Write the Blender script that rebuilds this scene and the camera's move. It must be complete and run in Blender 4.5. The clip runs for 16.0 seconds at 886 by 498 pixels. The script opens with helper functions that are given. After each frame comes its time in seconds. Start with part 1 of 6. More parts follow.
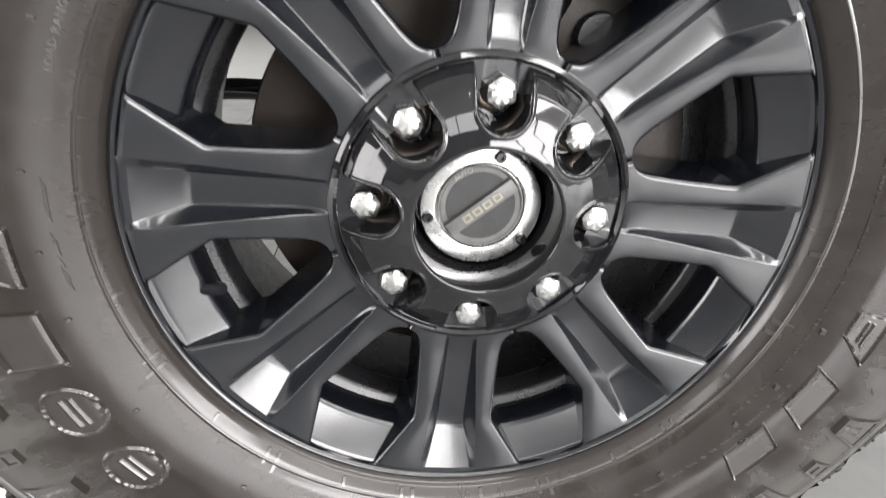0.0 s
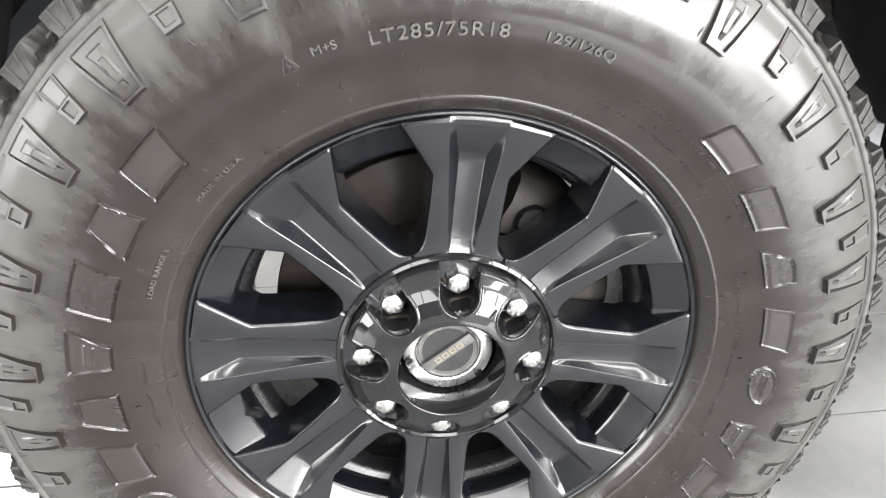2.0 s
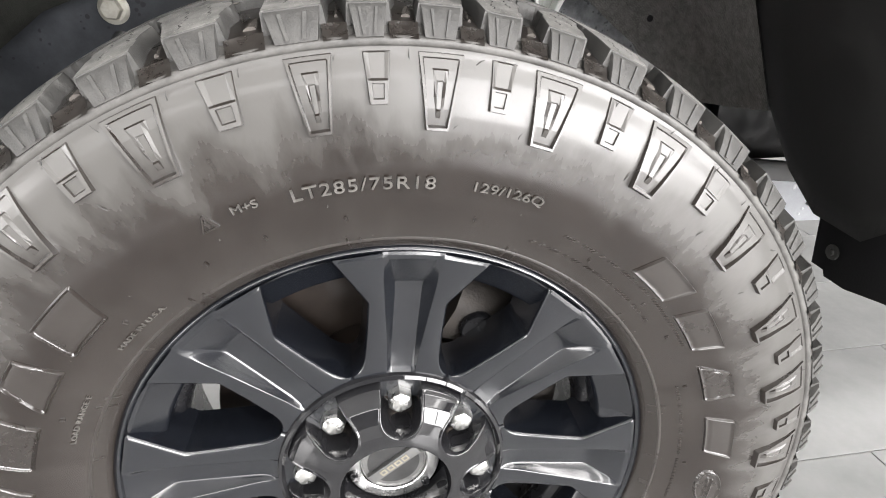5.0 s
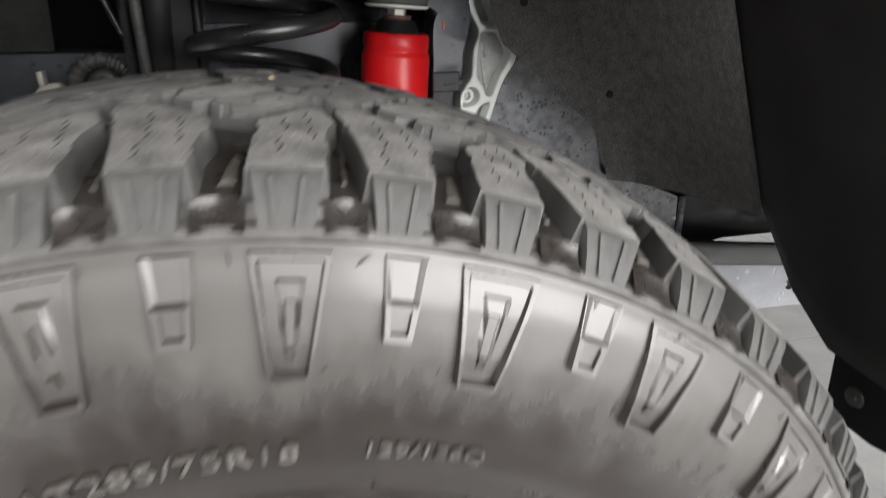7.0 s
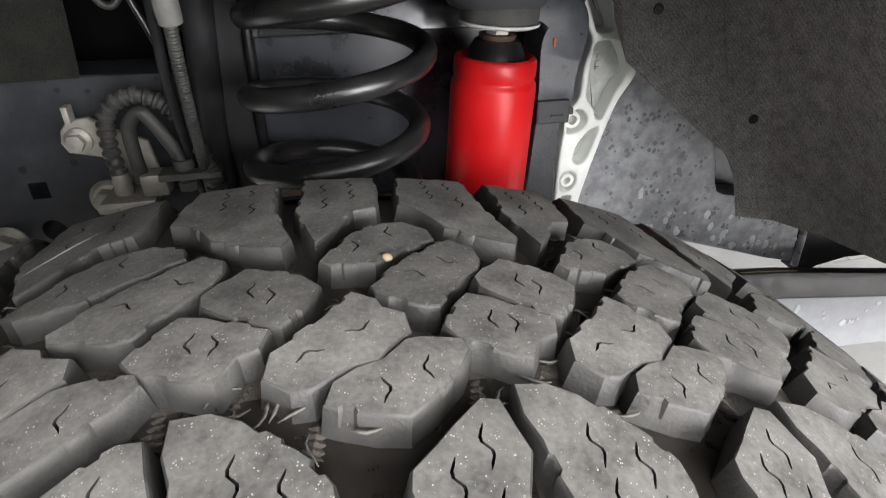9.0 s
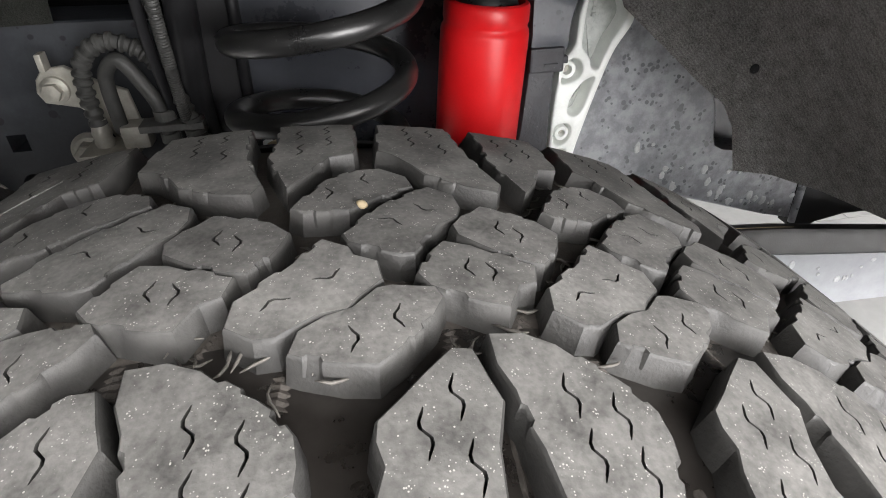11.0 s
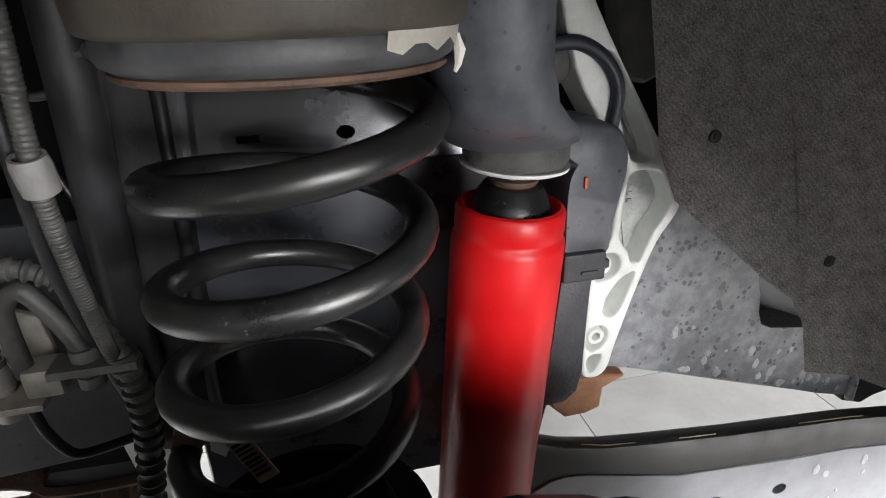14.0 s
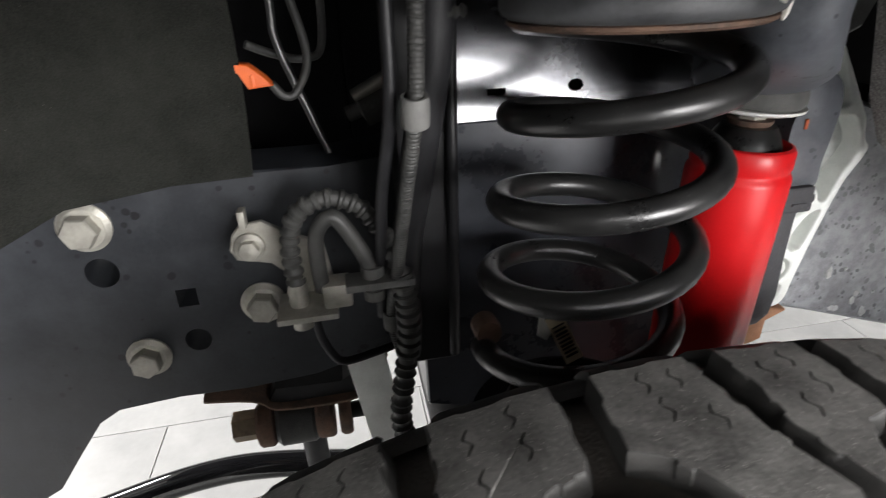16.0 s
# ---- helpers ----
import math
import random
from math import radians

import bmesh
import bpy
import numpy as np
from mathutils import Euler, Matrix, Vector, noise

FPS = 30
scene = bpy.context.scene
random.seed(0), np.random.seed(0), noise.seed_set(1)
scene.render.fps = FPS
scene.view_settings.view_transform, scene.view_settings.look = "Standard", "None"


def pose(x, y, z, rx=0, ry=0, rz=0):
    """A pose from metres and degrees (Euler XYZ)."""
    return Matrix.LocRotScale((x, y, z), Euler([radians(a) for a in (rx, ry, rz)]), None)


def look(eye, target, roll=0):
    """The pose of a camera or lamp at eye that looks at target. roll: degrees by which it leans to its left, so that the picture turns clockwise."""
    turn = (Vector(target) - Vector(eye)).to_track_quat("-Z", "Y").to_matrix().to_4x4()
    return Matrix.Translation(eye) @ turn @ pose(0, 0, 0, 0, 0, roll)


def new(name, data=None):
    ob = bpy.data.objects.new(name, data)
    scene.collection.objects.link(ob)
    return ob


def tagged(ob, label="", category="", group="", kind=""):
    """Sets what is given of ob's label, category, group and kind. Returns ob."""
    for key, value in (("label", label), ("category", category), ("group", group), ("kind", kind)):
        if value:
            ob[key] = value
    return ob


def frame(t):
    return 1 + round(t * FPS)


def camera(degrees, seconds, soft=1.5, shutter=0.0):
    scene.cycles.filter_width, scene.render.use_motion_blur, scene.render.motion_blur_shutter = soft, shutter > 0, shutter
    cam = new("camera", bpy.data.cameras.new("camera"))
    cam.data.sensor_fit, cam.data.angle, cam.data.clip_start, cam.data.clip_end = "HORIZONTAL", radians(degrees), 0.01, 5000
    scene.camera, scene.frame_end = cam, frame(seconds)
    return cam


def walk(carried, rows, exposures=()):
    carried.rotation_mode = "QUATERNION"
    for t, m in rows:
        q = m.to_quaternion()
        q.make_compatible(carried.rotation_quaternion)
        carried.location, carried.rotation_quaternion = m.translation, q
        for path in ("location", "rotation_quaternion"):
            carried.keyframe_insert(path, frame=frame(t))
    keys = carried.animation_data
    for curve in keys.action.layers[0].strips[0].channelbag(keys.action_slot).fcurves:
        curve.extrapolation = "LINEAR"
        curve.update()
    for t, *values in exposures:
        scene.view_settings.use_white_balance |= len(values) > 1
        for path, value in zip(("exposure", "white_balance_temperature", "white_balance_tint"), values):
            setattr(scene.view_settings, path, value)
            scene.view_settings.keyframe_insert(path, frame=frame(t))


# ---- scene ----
cam = camera(74.8, 16.0, soft=1.0, shutter=0.4)
PATH = [
    (0.0, (-0.0741, -0.4813, 0.5847), (-0.0219, -0.0320, 0.3715), 0.48),
    (0.5, (-0.0736, -0.4895, 0.6625), (-0.0315, -0.0416, 0.4442), -0.16),
    (1.0, (-0.0579, -0.5132, 0.7409), (-0.0166, -0.0666, 0.5198), -0.58),
    (1.5, (-0.0508, -0.5396, 0.7526), (-0.0063, -0.0928, 0.5327), -0.46),
    (2.0, (-0.0549, -0.5654, 0.7818), (-0.0078, -0.1186, 0.5624), -0.48),
    (2.5, (-0.0451, -0.5801, 0.8268), (0.0072, -0.1331, 0.6089), -0.42),
    (3.0, (-0.0336, -0.5755, 0.8433), (0.0205, -0.1282, 0.6265), -0.33),
    (3.5, (-0.0163, -0.5742, 0.8617), (0.0415, -0.1264, 0.6470), -0.33),
    (4.0, (-0.0103, -0.5617, 0.8704), (0.0530, -0.1134, 0.6582), -0.45),
    (4.2, (-0.0121, -0.5467, 0.8683), (0.0531, -0.0985, 0.6567), -0.48),
    (6.3, (-0.0160, -0.4592, 0.8793), (0.0651, -0.0181, 0.6583), 0.01),
    (6.5, (-0.0076, -0.4273, 0.8764), (0.0810, 0.0144, 0.6595), 0.03),
    (6.8, (0.0225, -0.3774, 0.8827), (0.1291, 0.0718, 0.6908), -0.61),
    (7.0, (0.0519, -0.3341, 0.9057), (0.1608, 0.1148, 0.7142), -0.21),
    (7.2, (0.0724, -0.3004, 0.9299), (0.1800, 0.1485, 0.7377), -0.38),
    (7.5, (0.0910, -0.2637, 0.9466), (0.2000, 0.1877, 0.7612), -0.38),
    (8.0, (0.0821, -0.2192, 0.9641), (0.1746, 0.2359, 0.7786), -0.48),
    (8.5, (0.0420, -0.1852, 0.9738), (0.1226, 0.2604, 0.7618), -1.01),
    (9.0, (0.0272, -0.1756, 0.9777), (0.1019, 0.2536, 0.7323), -1.24),
    (9.5, (0.0296, -0.1780, 0.9729), (0.1032, 0.2421, 0.7120), -1.31),
    (12.0, (0.0360, -0.1672, 0.9692), (0.1079, 0.2432, 0.6928), -1.18),
    (12.5, (0.0338, -0.1650, 0.9781), (0.1074, 0.2570, 0.7202), -1.31),
    (12.6, (0.0303, -0.1571, 0.9806), (0.1068, 0.2740, 0.7392), -1.21),
    (13.0, (0.0190, -0.1184, 0.9793), (0.1014, 0.3316, 0.7776), -1.66),
    (13.5, (0.0235, -0.0738, 0.9903), (0.1159, 0.3771, 0.7951), -1.81),
    (14.0, (0.0413, -0.0204, 0.9983), (0.1431, 0.4269, 0.7995), -1.58),
    (14.5, (0.0445, -0.0247, 1.0052), (0.1443, 0.4161, 0.7915), -1.41),
    (15.0, (-0.0071, -0.0478, 1.0092), (0.0841, 0.3964, 0.7985), -2.32),
    (15.5, (-0.0701, -0.0573, 1.0100), (0.0140, 0.3871, 0.7969), -2.79),
    (16.0, (-0.1202, -0.0602, 1.0009), (-0.0476, 0.3849, 0.7851), -3.00),
]
EXPOSURES = [(0.0, 0.18), (0.5, 0.32), (1.0, 0.6), (2.0, 0.8), (4.0, 0.8), (6.5, 0.65), (7.0, 0.35), (7.5, 0.38), (8.0, 0.72), (9.0, 0.97), (9.7, 1.0), (12.0, 0.95), (12.5, 0.87), (13.0, 1.1), (13.5, 1.2), (14.5, 1.2), (16.0, 1.2)]
walk(cam, [(t, look(eye, target, roll)) for t, eye, target, roll in PATH], EXPOSURES)

# ---- light ----
world = bpy.data.worlds.new("showroom_air")
world.use_nodes = True
world.node_tree.nodes["Background"].inputs["Color"].default_value = (0.80, 0.88, 1.0, 1)
world.node_tree.nodes["Background"].inputs["Strength"].default_value = 0.12
scene.world = world


def ceiling_lamp(x, y, z, sx, sy, watts, colour=(1.0, 0.975, 0.96)):
    data = bpy.data.lights.new("ceiling_lamp", "AREA")
    data.shape, data.size, data.size_y, data.energy, data.color = "RECTANGLE", sx, sy, watts, colour
    ob = new("ceiling_lamp", data)
    ob.matrix_basis = pose(x, y, z)
    return ob


# rows of strip lamps under the ceiling
for ly, watts in ((-1.3, 90), (-3.0, 120), (-4.8, 40), (-6.4, 35), (3.4, 50)):
    ceiling_lamp(3.0, ly, 3.4, 6.0, 0.28, watts)
# unseen strip added to brighten the floor past the truck's nose
ceiling_lamp(-3.4, 1.8, 3.4, 0.28, 5.0, 400)
# daylight in the glazed front
daylight = ceiling_lamp(5.7, -6.98, 1.70, 9.0, 3.2, 1750, (1.0, 0.98, 0.98))
daylight.matrix_basis = pose(5.7, -6.98, 1.70, 90, 0, 0)
# unseen high fill added to brighten the upper sidewall and tread
high_fill = ceiling_lamp(-2.6, -6.98, 3.35, 7.0, 0.9, 160, (1.0, 0.98, 0.98))
high_fill.matrix_basis = pose(-2.6, -6.98, 3.35, 90, 0, 0)
# unseen side fill added to light the rear liner in the arch
side_fill = ceiling_lamp(-6.98, -3.9, 1.75, 4.6, 2.6, 400, (1.0, 0.975, 0.97))
side_fill.matrix_basis = pose(-6.98, -3.9, 1.75, 90, 0, -90)

# ---- materials ----


def surface(name, dark, light, rough=(0.4, 0.6), metal=0.0, scale=30.0, bump=0.1, fine=400.0, coat=0.0, spread=(0.35, 0.65), vary=0.0, grit=None, spec=0.5, mottle=0.5, film=0.06, dense=0.5, weave=0.0, streak=None):
    """Two noise scales mix two base colours and the gloss; fine relief by bump. Object coordinates, metres."""
    m = bpy.data.materials.new(name)
    m.use_nodes = True
    n, l = m.node_tree.nodes, m.node_tree.links
    b = n["Principled BSDF"]
    tc = n.new("ShaderNodeTexCoord")
    big, small = n.new("ShaderNodeTexNoise"), n.new("ShaderNodeTexNoise")
    big.inputs["Scale"].default_value, big.inputs["Detail"].default_value, big.inputs["Roughness"].default_value = scale, 6, 0.6
    small.inputs["Scale"].default_value, small.inputs["Detail"].default_value = fine, 3
    for t in (big, small):
        l.new(tc.outputs["Object"], t.inputs["Vector"])
    ramp = n.new("ShaderNodeMapRange")
    ramp.inputs["From Min"].default_value, ramp.inputs["From Max"].default_value = spread
    l.new(big.outputs["Fac"], ramp.inputs["Value"])
    add = n.new("ShaderNodeMath")
    add.operation = "MULTIPLY_ADD"
    add.inputs[1].default_value, add.inputs[2].default_value = mottle, 0.25 - 0.5 * mottle
    l.new(small.outputs["Fac"], add.inputs[0])
    fac = n.new("ShaderNodeMath")
    fac.operation, fac.use_clamp = "MULTIPLY_ADD", True
    l.new(ramp.outputs["Result"], fac.inputs[0])
    fac.inputs[1].default_value = 0.75
    l.new(add.outputs["Value"], fac.inputs[2])
    mix = n.new("ShaderNodeMix")
    mix.data_type = "RGBA"
    mix.inputs["A"].default_value, mix.inputs["B"].default_value = (*dark, 1), (*light, 1)
    l.new(fac.outputs["Value"], mix.inputs["Factor"])
    colour = mix.outputs["Result"]
    if vary:
        info, hsv, rng = n.new("ShaderNodeObjectInfo"), n.new("ShaderNodeHueSaturation"), n.new("ShaderNodeMapRange")
        rng.inputs["To Min"].default_value, rng.inputs["To Max"].default_value = 1 - vary, 1 + vary
        l.new(info.outputs["Random"], rng.inputs["Value"])
        l.new(rng.outputs["Result"], hsv.inputs["Value"])
        l.new(colour, hsv.inputs["Color"])
        colour = hsv.outputs["Color"]
    if grit:
        # sparse pale specks or splotches: (cells per metre, size 0..1, colour)
        vor, cut, mg, jag = n.new("ShaderNodeTexVoronoi"), n.new("ShaderNodeMapRange"), n.new("ShaderNodeMix"), n.new("ShaderNodeTexNoise")
        vor.inputs["Scale"].default_value = grit[0]
        jag.inputs["Scale"].default_value = grit[0] * 0.35
        l.new(tc.outputs["Object"], vor.inputs["Vector"])
        l.new(tc.outputs["Object"], jag.inputs["Vector"])
        size = n.new("ShaderNodeMapRange")
        size.inputs["From Min"].default_value, size.inputs["From Max"].default_value = dense, dense + 0.22
        size.inputs["To Min"].default_value, size.inputs["To Max"].default_value = 0.0, grit[1]
        l.new(jag.outputs["Fac"], size.inputs["Value"])
        diff = n.new("ShaderNodeMath")
        diff.operation = "SUBTRACT"
        l.new(size.outputs["Result"], diff.inputs[0])
        l.new(vor.outputs["Distance"], diff.inputs[1])
        cut.inputs["From Min"].default_value, cut.inputs["From Max"].default_value = 0.0, 0.08
        l.new(diff.outputs["Value"], cut.inputs["Value"])
        mg.data_type = "RGBA"
        mg.inputs["B"].default_value = (*grit[2], 1)
        l.new(cut.outputs["Result"], mg.inputs["Factor"])
        l.new(colour, mg.inputs["A"])
        colour = mg.outputs["Result"]
    if weave:
        # slanting threads: (bands), darkened between
        mp, wv, wr, wm = n.new("ShaderNodeMapping"), n.new("ShaderNodeTexWave"), n.new("ShaderNodeMapRange"), n.new("ShaderNodeMix")
        mp.inputs["Rotation"].default_value = (0.6, 0.35, 0.9)
        wv.inputs["Scale"].default_value, wv.inputs["Distortion"].default_value = weave, 7.0
        wv.inputs["Detail"].default_value, wv.inputs["Detail Scale"].default_value = 3.0, 2.5
        wr.inputs["To Min"].default_value, wr.inputs["To Max"].default_value = 0.84, 1.12
        wm.data_type, wm.blend_type = "RGBA", "MULTIPLY"
        wm.inputs["Factor"].default_value = 1.0
        l.new(tc.outputs["Object"], mp.inputs["Vector"])
        l.new(mp.outputs["Vector"], wv.inputs["Vector"])
        l.new(wv.outputs["Fac"], wr.inputs["Value"])
        l.new(colour, wm.inputs["A"])
        l.new(wr.outputs["Result"], wm.inputs["B"])
        colour = wm.outputs["Result"]
    dry = None
    if streak:
        # dried film over the shoulder, its ragged edge wiped outwards from the axle: (height of the axle, colour of the film)
        sep, ang, rad, low, comb, sn, dry, sm = [n.new("ShaderNode" + k) for k in ("SeparateXYZ", "Math", "Math", "Math", "CombineXYZ", "TexNoise", "MapRange", "Mix")]
        low.operation, ang.operation, rad.operation = "SUBTRACT", "ARCTAN2", "ADD"
        low.inputs[1].default_value = streak[0]
        l.new(tc.outputs["Object"], sep.inputs["Vector"])
        l.new(sep.outputs["Z"], low.inputs[0])
        l.new(low.outputs["Value"], ang.inputs[0])
        l.new(sep.outputs["X"], ang.inputs[1])
        l.new(sep.outputs["Y"], comb.inputs["Y"])
        l.new(ang.outputs["Value"], comb.inputs["X"])
        sq = n.new("ShaderNodeVectorMath")
        sq.operation = "LENGTH"
        flat = n.new("ShaderNodeCombineXYZ")
        l.new(sep.outputs["X"], flat.inputs["X"])
        l.new(low.outputs["Value"], flat.inputs["Z"])
        l.new(flat.outputs["Vector"], sq.inputs[0])
        rad.inputs[1].default_value = 0.0
        l.new(sq.outputs["Value"], rad.inputs[0])
        l.new(rad.outputs["Value"], comb.inputs["Z"])
        sn.inputs["Scale"].default_value, sn.inputs["Detail"].default_value, sn.inputs["Roughness"].default_value = 13.0, 6.0, 0.62
        l.new(comb.outputs["Vector"], sn.inputs["Vector"])
        dry.inputs["From Min"].default_value, dry.inputs["From Max"].default_value = 0.38 + 9.0 * 0.338, 0.74 + 9.0 * 0.342
        out = n.new("ShaderNodeMath")
        out.operation = "MULTIPLY_ADD"
        out.inputs[1].default_value = 9.0
        l.new(rad.outputs["Value"], out.inputs[0])
        l.new(sn.outputs["Fac"], out.inputs[2])
        l.new(out.outputs["Value"], dry.inputs["Value"])
        sm.data_type = "RGBA"
        sm.inputs["B"].default_value = (*streak[1], 1)
        l.new(dry.outputs["Result"], sm.inputs["Factor"])
        l.new(colour, sm.inputs["A"])
        # a thinner film left near the rim
        near, inn, nm, both = [n.new("ShaderNode" + k) for k in ("MapRange", "Math", "Mix", "Math")]
        inn.operation, both.operation = "MULTIPLY_ADD", "MAXIMUM"
        inn.inputs[1].default_value = -9.0
        l.new(rad.outputs["Value"], inn.inputs[0])
        l.new(sn.outputs["Fac"], inn.inputs[2])
        near.inputs["From Min"].default_value, near.inputs["From Max"].default_value = 0.44 - 9.0 * 0.300, 0.66 - 9.0 * 0.280
        near.inputs["To Max"].default_value = 0.45
        l.new(inn.outputs["Value"], near.inputs["Value"])
        nm.data_type = "RGBA"
        nm.inputs["B"].default_value = (0.034, 0.030, 0.027, 1)
        l.new(near.outputs["Result"], nm.inputs["Factor"])
        l.new(sm.outputs["Result"], nm.inputs["A"])
        l.new(dry.outputs["Result"], both.inputs[0])
        l.new(near.outputs["Result"], both.inputs[1])
        colour = nm.outputs["Result"]
    l.new(colour, b.inputs["Base Color"])
    rr = n.new("ShaderNodeMapRange")
    rr.inputs["To Min"].default_value, rr.inputs["To Max"].default_value = rough
    l.new(fac.outputs["Value"], rr.inputs["Value"])
    l.new(rr.outputs["Result"], b.inputs["Roughness"])
    if dry:
        rd = n.new("ShaderNodeMapRange")
        rd.inputs["To Min"].default_value, rd.inputs["To Max"].default_value = rough[0], rough[1]
        l.new(both.outputs["Value"], rd.inputs["Value"])
        l.new(rd.outputs["Result"], b.inputs["Roughness"])
        cw = n.new("ShaderNodeMapRange")
        cw.inputs["To Min"].default_value, cw.inputs["To Max"].default_value = coat, coat * 0.25
        l.new(both.outputs["Value"], cw.inputs["Value"])
        l.new(cw.outputs["Result"], b.inputs["Coat Weight"])
    b.inputs["Metallic"].default_value = metal
    b.inputs["Coat Weight"].default_value = coat
    b.inputs["Coat Roughness"].default_value = film
    b.inputs["Specular IOR Level"].default_value = spec
    if bump:
        bp = n.new("ShaderNodeBump")
        bp.inputs["Strength"].default_value, bp.inputs["Distance"].default_value = bump, 0.001
        l.new(small.outputs["Fac"], bp.inputs["Height"])
        l.new(bp.outputs["Normal"], b.inputs["Normal"])
    return m


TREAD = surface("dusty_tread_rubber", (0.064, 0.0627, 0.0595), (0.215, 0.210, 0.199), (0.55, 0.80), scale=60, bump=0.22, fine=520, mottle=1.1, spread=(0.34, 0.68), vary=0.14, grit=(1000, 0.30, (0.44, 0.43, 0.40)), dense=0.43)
SHOULDER = surface("greyed_shoulder_rubber", (0.030, 0.0285, 0.0270), (0.085, 0.0820, 0.0775), (0.40, 0.58), scale=55, bump=0.12, fine=500, spread=(0.35, 0.65), vary=0.15)
# block sides and inner sidewall take a darker rubber than the dusty tops
TREADSIDE = surface("darker_tread_rubber", (0.021, 0.0206, 0.0200), (0.058, 0.0565, 0.0535), (0.48, 0.72), scale=60, bump=0.3, fine=700, vary=0.08)
SIDE = surface("dressed_sidewall_rubber", (0.0085, 0.0058, 0.0046), (0.0185, 0.0150, 0.0128), (0.22, 0.40), scale=17, bump=0.04, fine=260, spread=(0.38, 0.70), spec=0.5, coat=0.8, film=0.14)
SIDEWET = surface("smeared_sidewall_rubber", (0.0070, 0.0046, 0.0036), (0.0130, 0.0098, 0.0080), (0.17, 0.37), scale=17, bump=0.05, fine=260, spread=(0.38, 0.70), spec=0.42, coat=0.50, film=0.10, streak=(0.43, (0.059, 0.0565, 0.053)))
LUG = surface("filmed_lug_rubber", (0.0080, 0.0054, 0.0043), (0.0150, 0.0115, 0.0096), (0.24, 0.38), scale=17, bump=0.04, fine=260, spread=(0.38, 0.70), spec=0.5, coat=0.6, film=0.17, streak=(0.0, (0.059, 0.0565, 0.053)))
# raised print is coloured paler than the rubber round it
PRINT = surface("greyed_raised_rubber", (0.036, 0.034, 0.031), (0.092, 0.087, 0.080), (0.26, 0.40), scale=90, bump=0.08, fine=500, spread=(0.38, 0.62))
SCOOP = surface("dark_glossy_rubber", (0.0100, 0.0082, 0.0070), (0.030, 0.027, 0.0245), (0.20, 0.36), scale=60, bump=0.05, fine=300, coat=0.35, film=0.16)
GROOVE = surface("dusty_groove_rubber", (0.030, 0.027, 0.0245), (0.085, 0.075, 0.066), (0.6, 0.85), scale=45, bump=0.5, fine=500)
PAINT = surface("slate_grey_wheel_paint", (0.0042, 0.0050, 0.0070), (0.0058, 0.0067, 0.0090), (0.20, 0.26), metal=0.0, scale=18, bump=0.02, fine=900, coat=0.65, spec=0.45, film=0.14)
BARREL = surface("black_barrel_paint", (0.0065, 0.0065, 0.0075), (0.010, 0.010, 0.011), (0.24, 0.30), scale=25, bump=0.02, spec=0.42)
GLOSS = surface("gloss_black_plastic", (0.006, 0.006, 0.007), (0.012, 0.012, 0.013), (0.02, 0.05), scale=30, bump=0.0, coat=0.1)
CHROME = surface("chrome", (0.74, 0.73, 0.71), (0.86, 0.86, 0.85), (0.06, 0.20), metal=1.0, scale=60, bump=0.03)
SATIN = surface("satin_chrome", (0.62, 0.62, 0.62), (0.80, 0.80, 0.79), (0.18, 0.34), metal=1.0, scale=40, bump=0.03)
DIAL = surface("grey_dial_plastic", (0.10, 0.10, 0.10), (0.16, 0.16, 0.155), (0.35, 0.5), scale=60, bump=0.2, metal=0.4)
DIALDARK = surface("dial_hollow_shade", (0.02, 0.02, 0.02), (0.035, 0.035, 0.035), (0.35, 0.5), scale=60, bump=0.1)
NAMEBAR = surface("dull_gold_relief", (0.22, 0.20, 0.150), (0.32, 0.295, 0.230), (0.35, 0.5), metal=0.3, scale=80, bump=0.05)
LETTER = surface("pale_raised_print", (0.24, 0.225, 0.19), (0.34, 0.32, 0.28), (0.4, 0.5), scale=80, bump=0.0)
ROTOR = surface("rust_brown_brake_steel", (0.011, 0.0076, 0.0060), (0.030, 0.0215, 0.0165), (0.42, 0.58), metal=0.3, scale=40, bump=0.08)
FLOOR = surface("polished_grey_tile", (0.225, 0.227, 0.226), (0.285, 0.285, 0.281), (0.16, 0.26), scale=5, bump=0.02, fine=60, vary=0.03)
GROUT = surface("grey_grout", (0.28, 0.28, 0.275), (0.34, 0.34, 0.335), (0.7, 0.9), scale=40, bump=0.3)
WALLS = surface("grey_wall_paint", (0.075, 0.075, 0.074), (0.10, 0.10, 0.098), (0.6, 0.8), scale=2, bump=0.02)


CEILING = surface("white_ceiling_paint", (0.50, 0.50, 0.49), (0.58, 0.58, 0.57), (0.7, 0.9), scale=2, bump=0.02)


# ---- mesh helpers ----


def part(name, bm, material, parent=None, label="", smooth=False):
    """Links a bmesh, built in world places, as one mesh object under a thing or part."""
    bmesh.ops.recalc_face_normals(bm, faces=bm.faces[:])
    me = bpy.data.meshes.new(name)
    bm.to_mesh(me)
    bm.free()
    me.materials.append(material)
    if smooth:
        me.shade_smooth()
        if smooth != "all":
            me.set_sharp_from_angle(angle=radians(smooth))
    ob = new(name, me)
    if parent is not None:
        ob.parent = parent
        ob.matrix_parent_inverse = parent.matrix_basis.inverted()
    return tagged(ob, label=label)


def thing(name, at, label, category, group="", kind=""):
    ob = new(name)
    ob.empty_display_size = 0.03
    ob.matrix_basis = Matrix.Translation(at)
    return tagged(ob, label, category, group, kind)


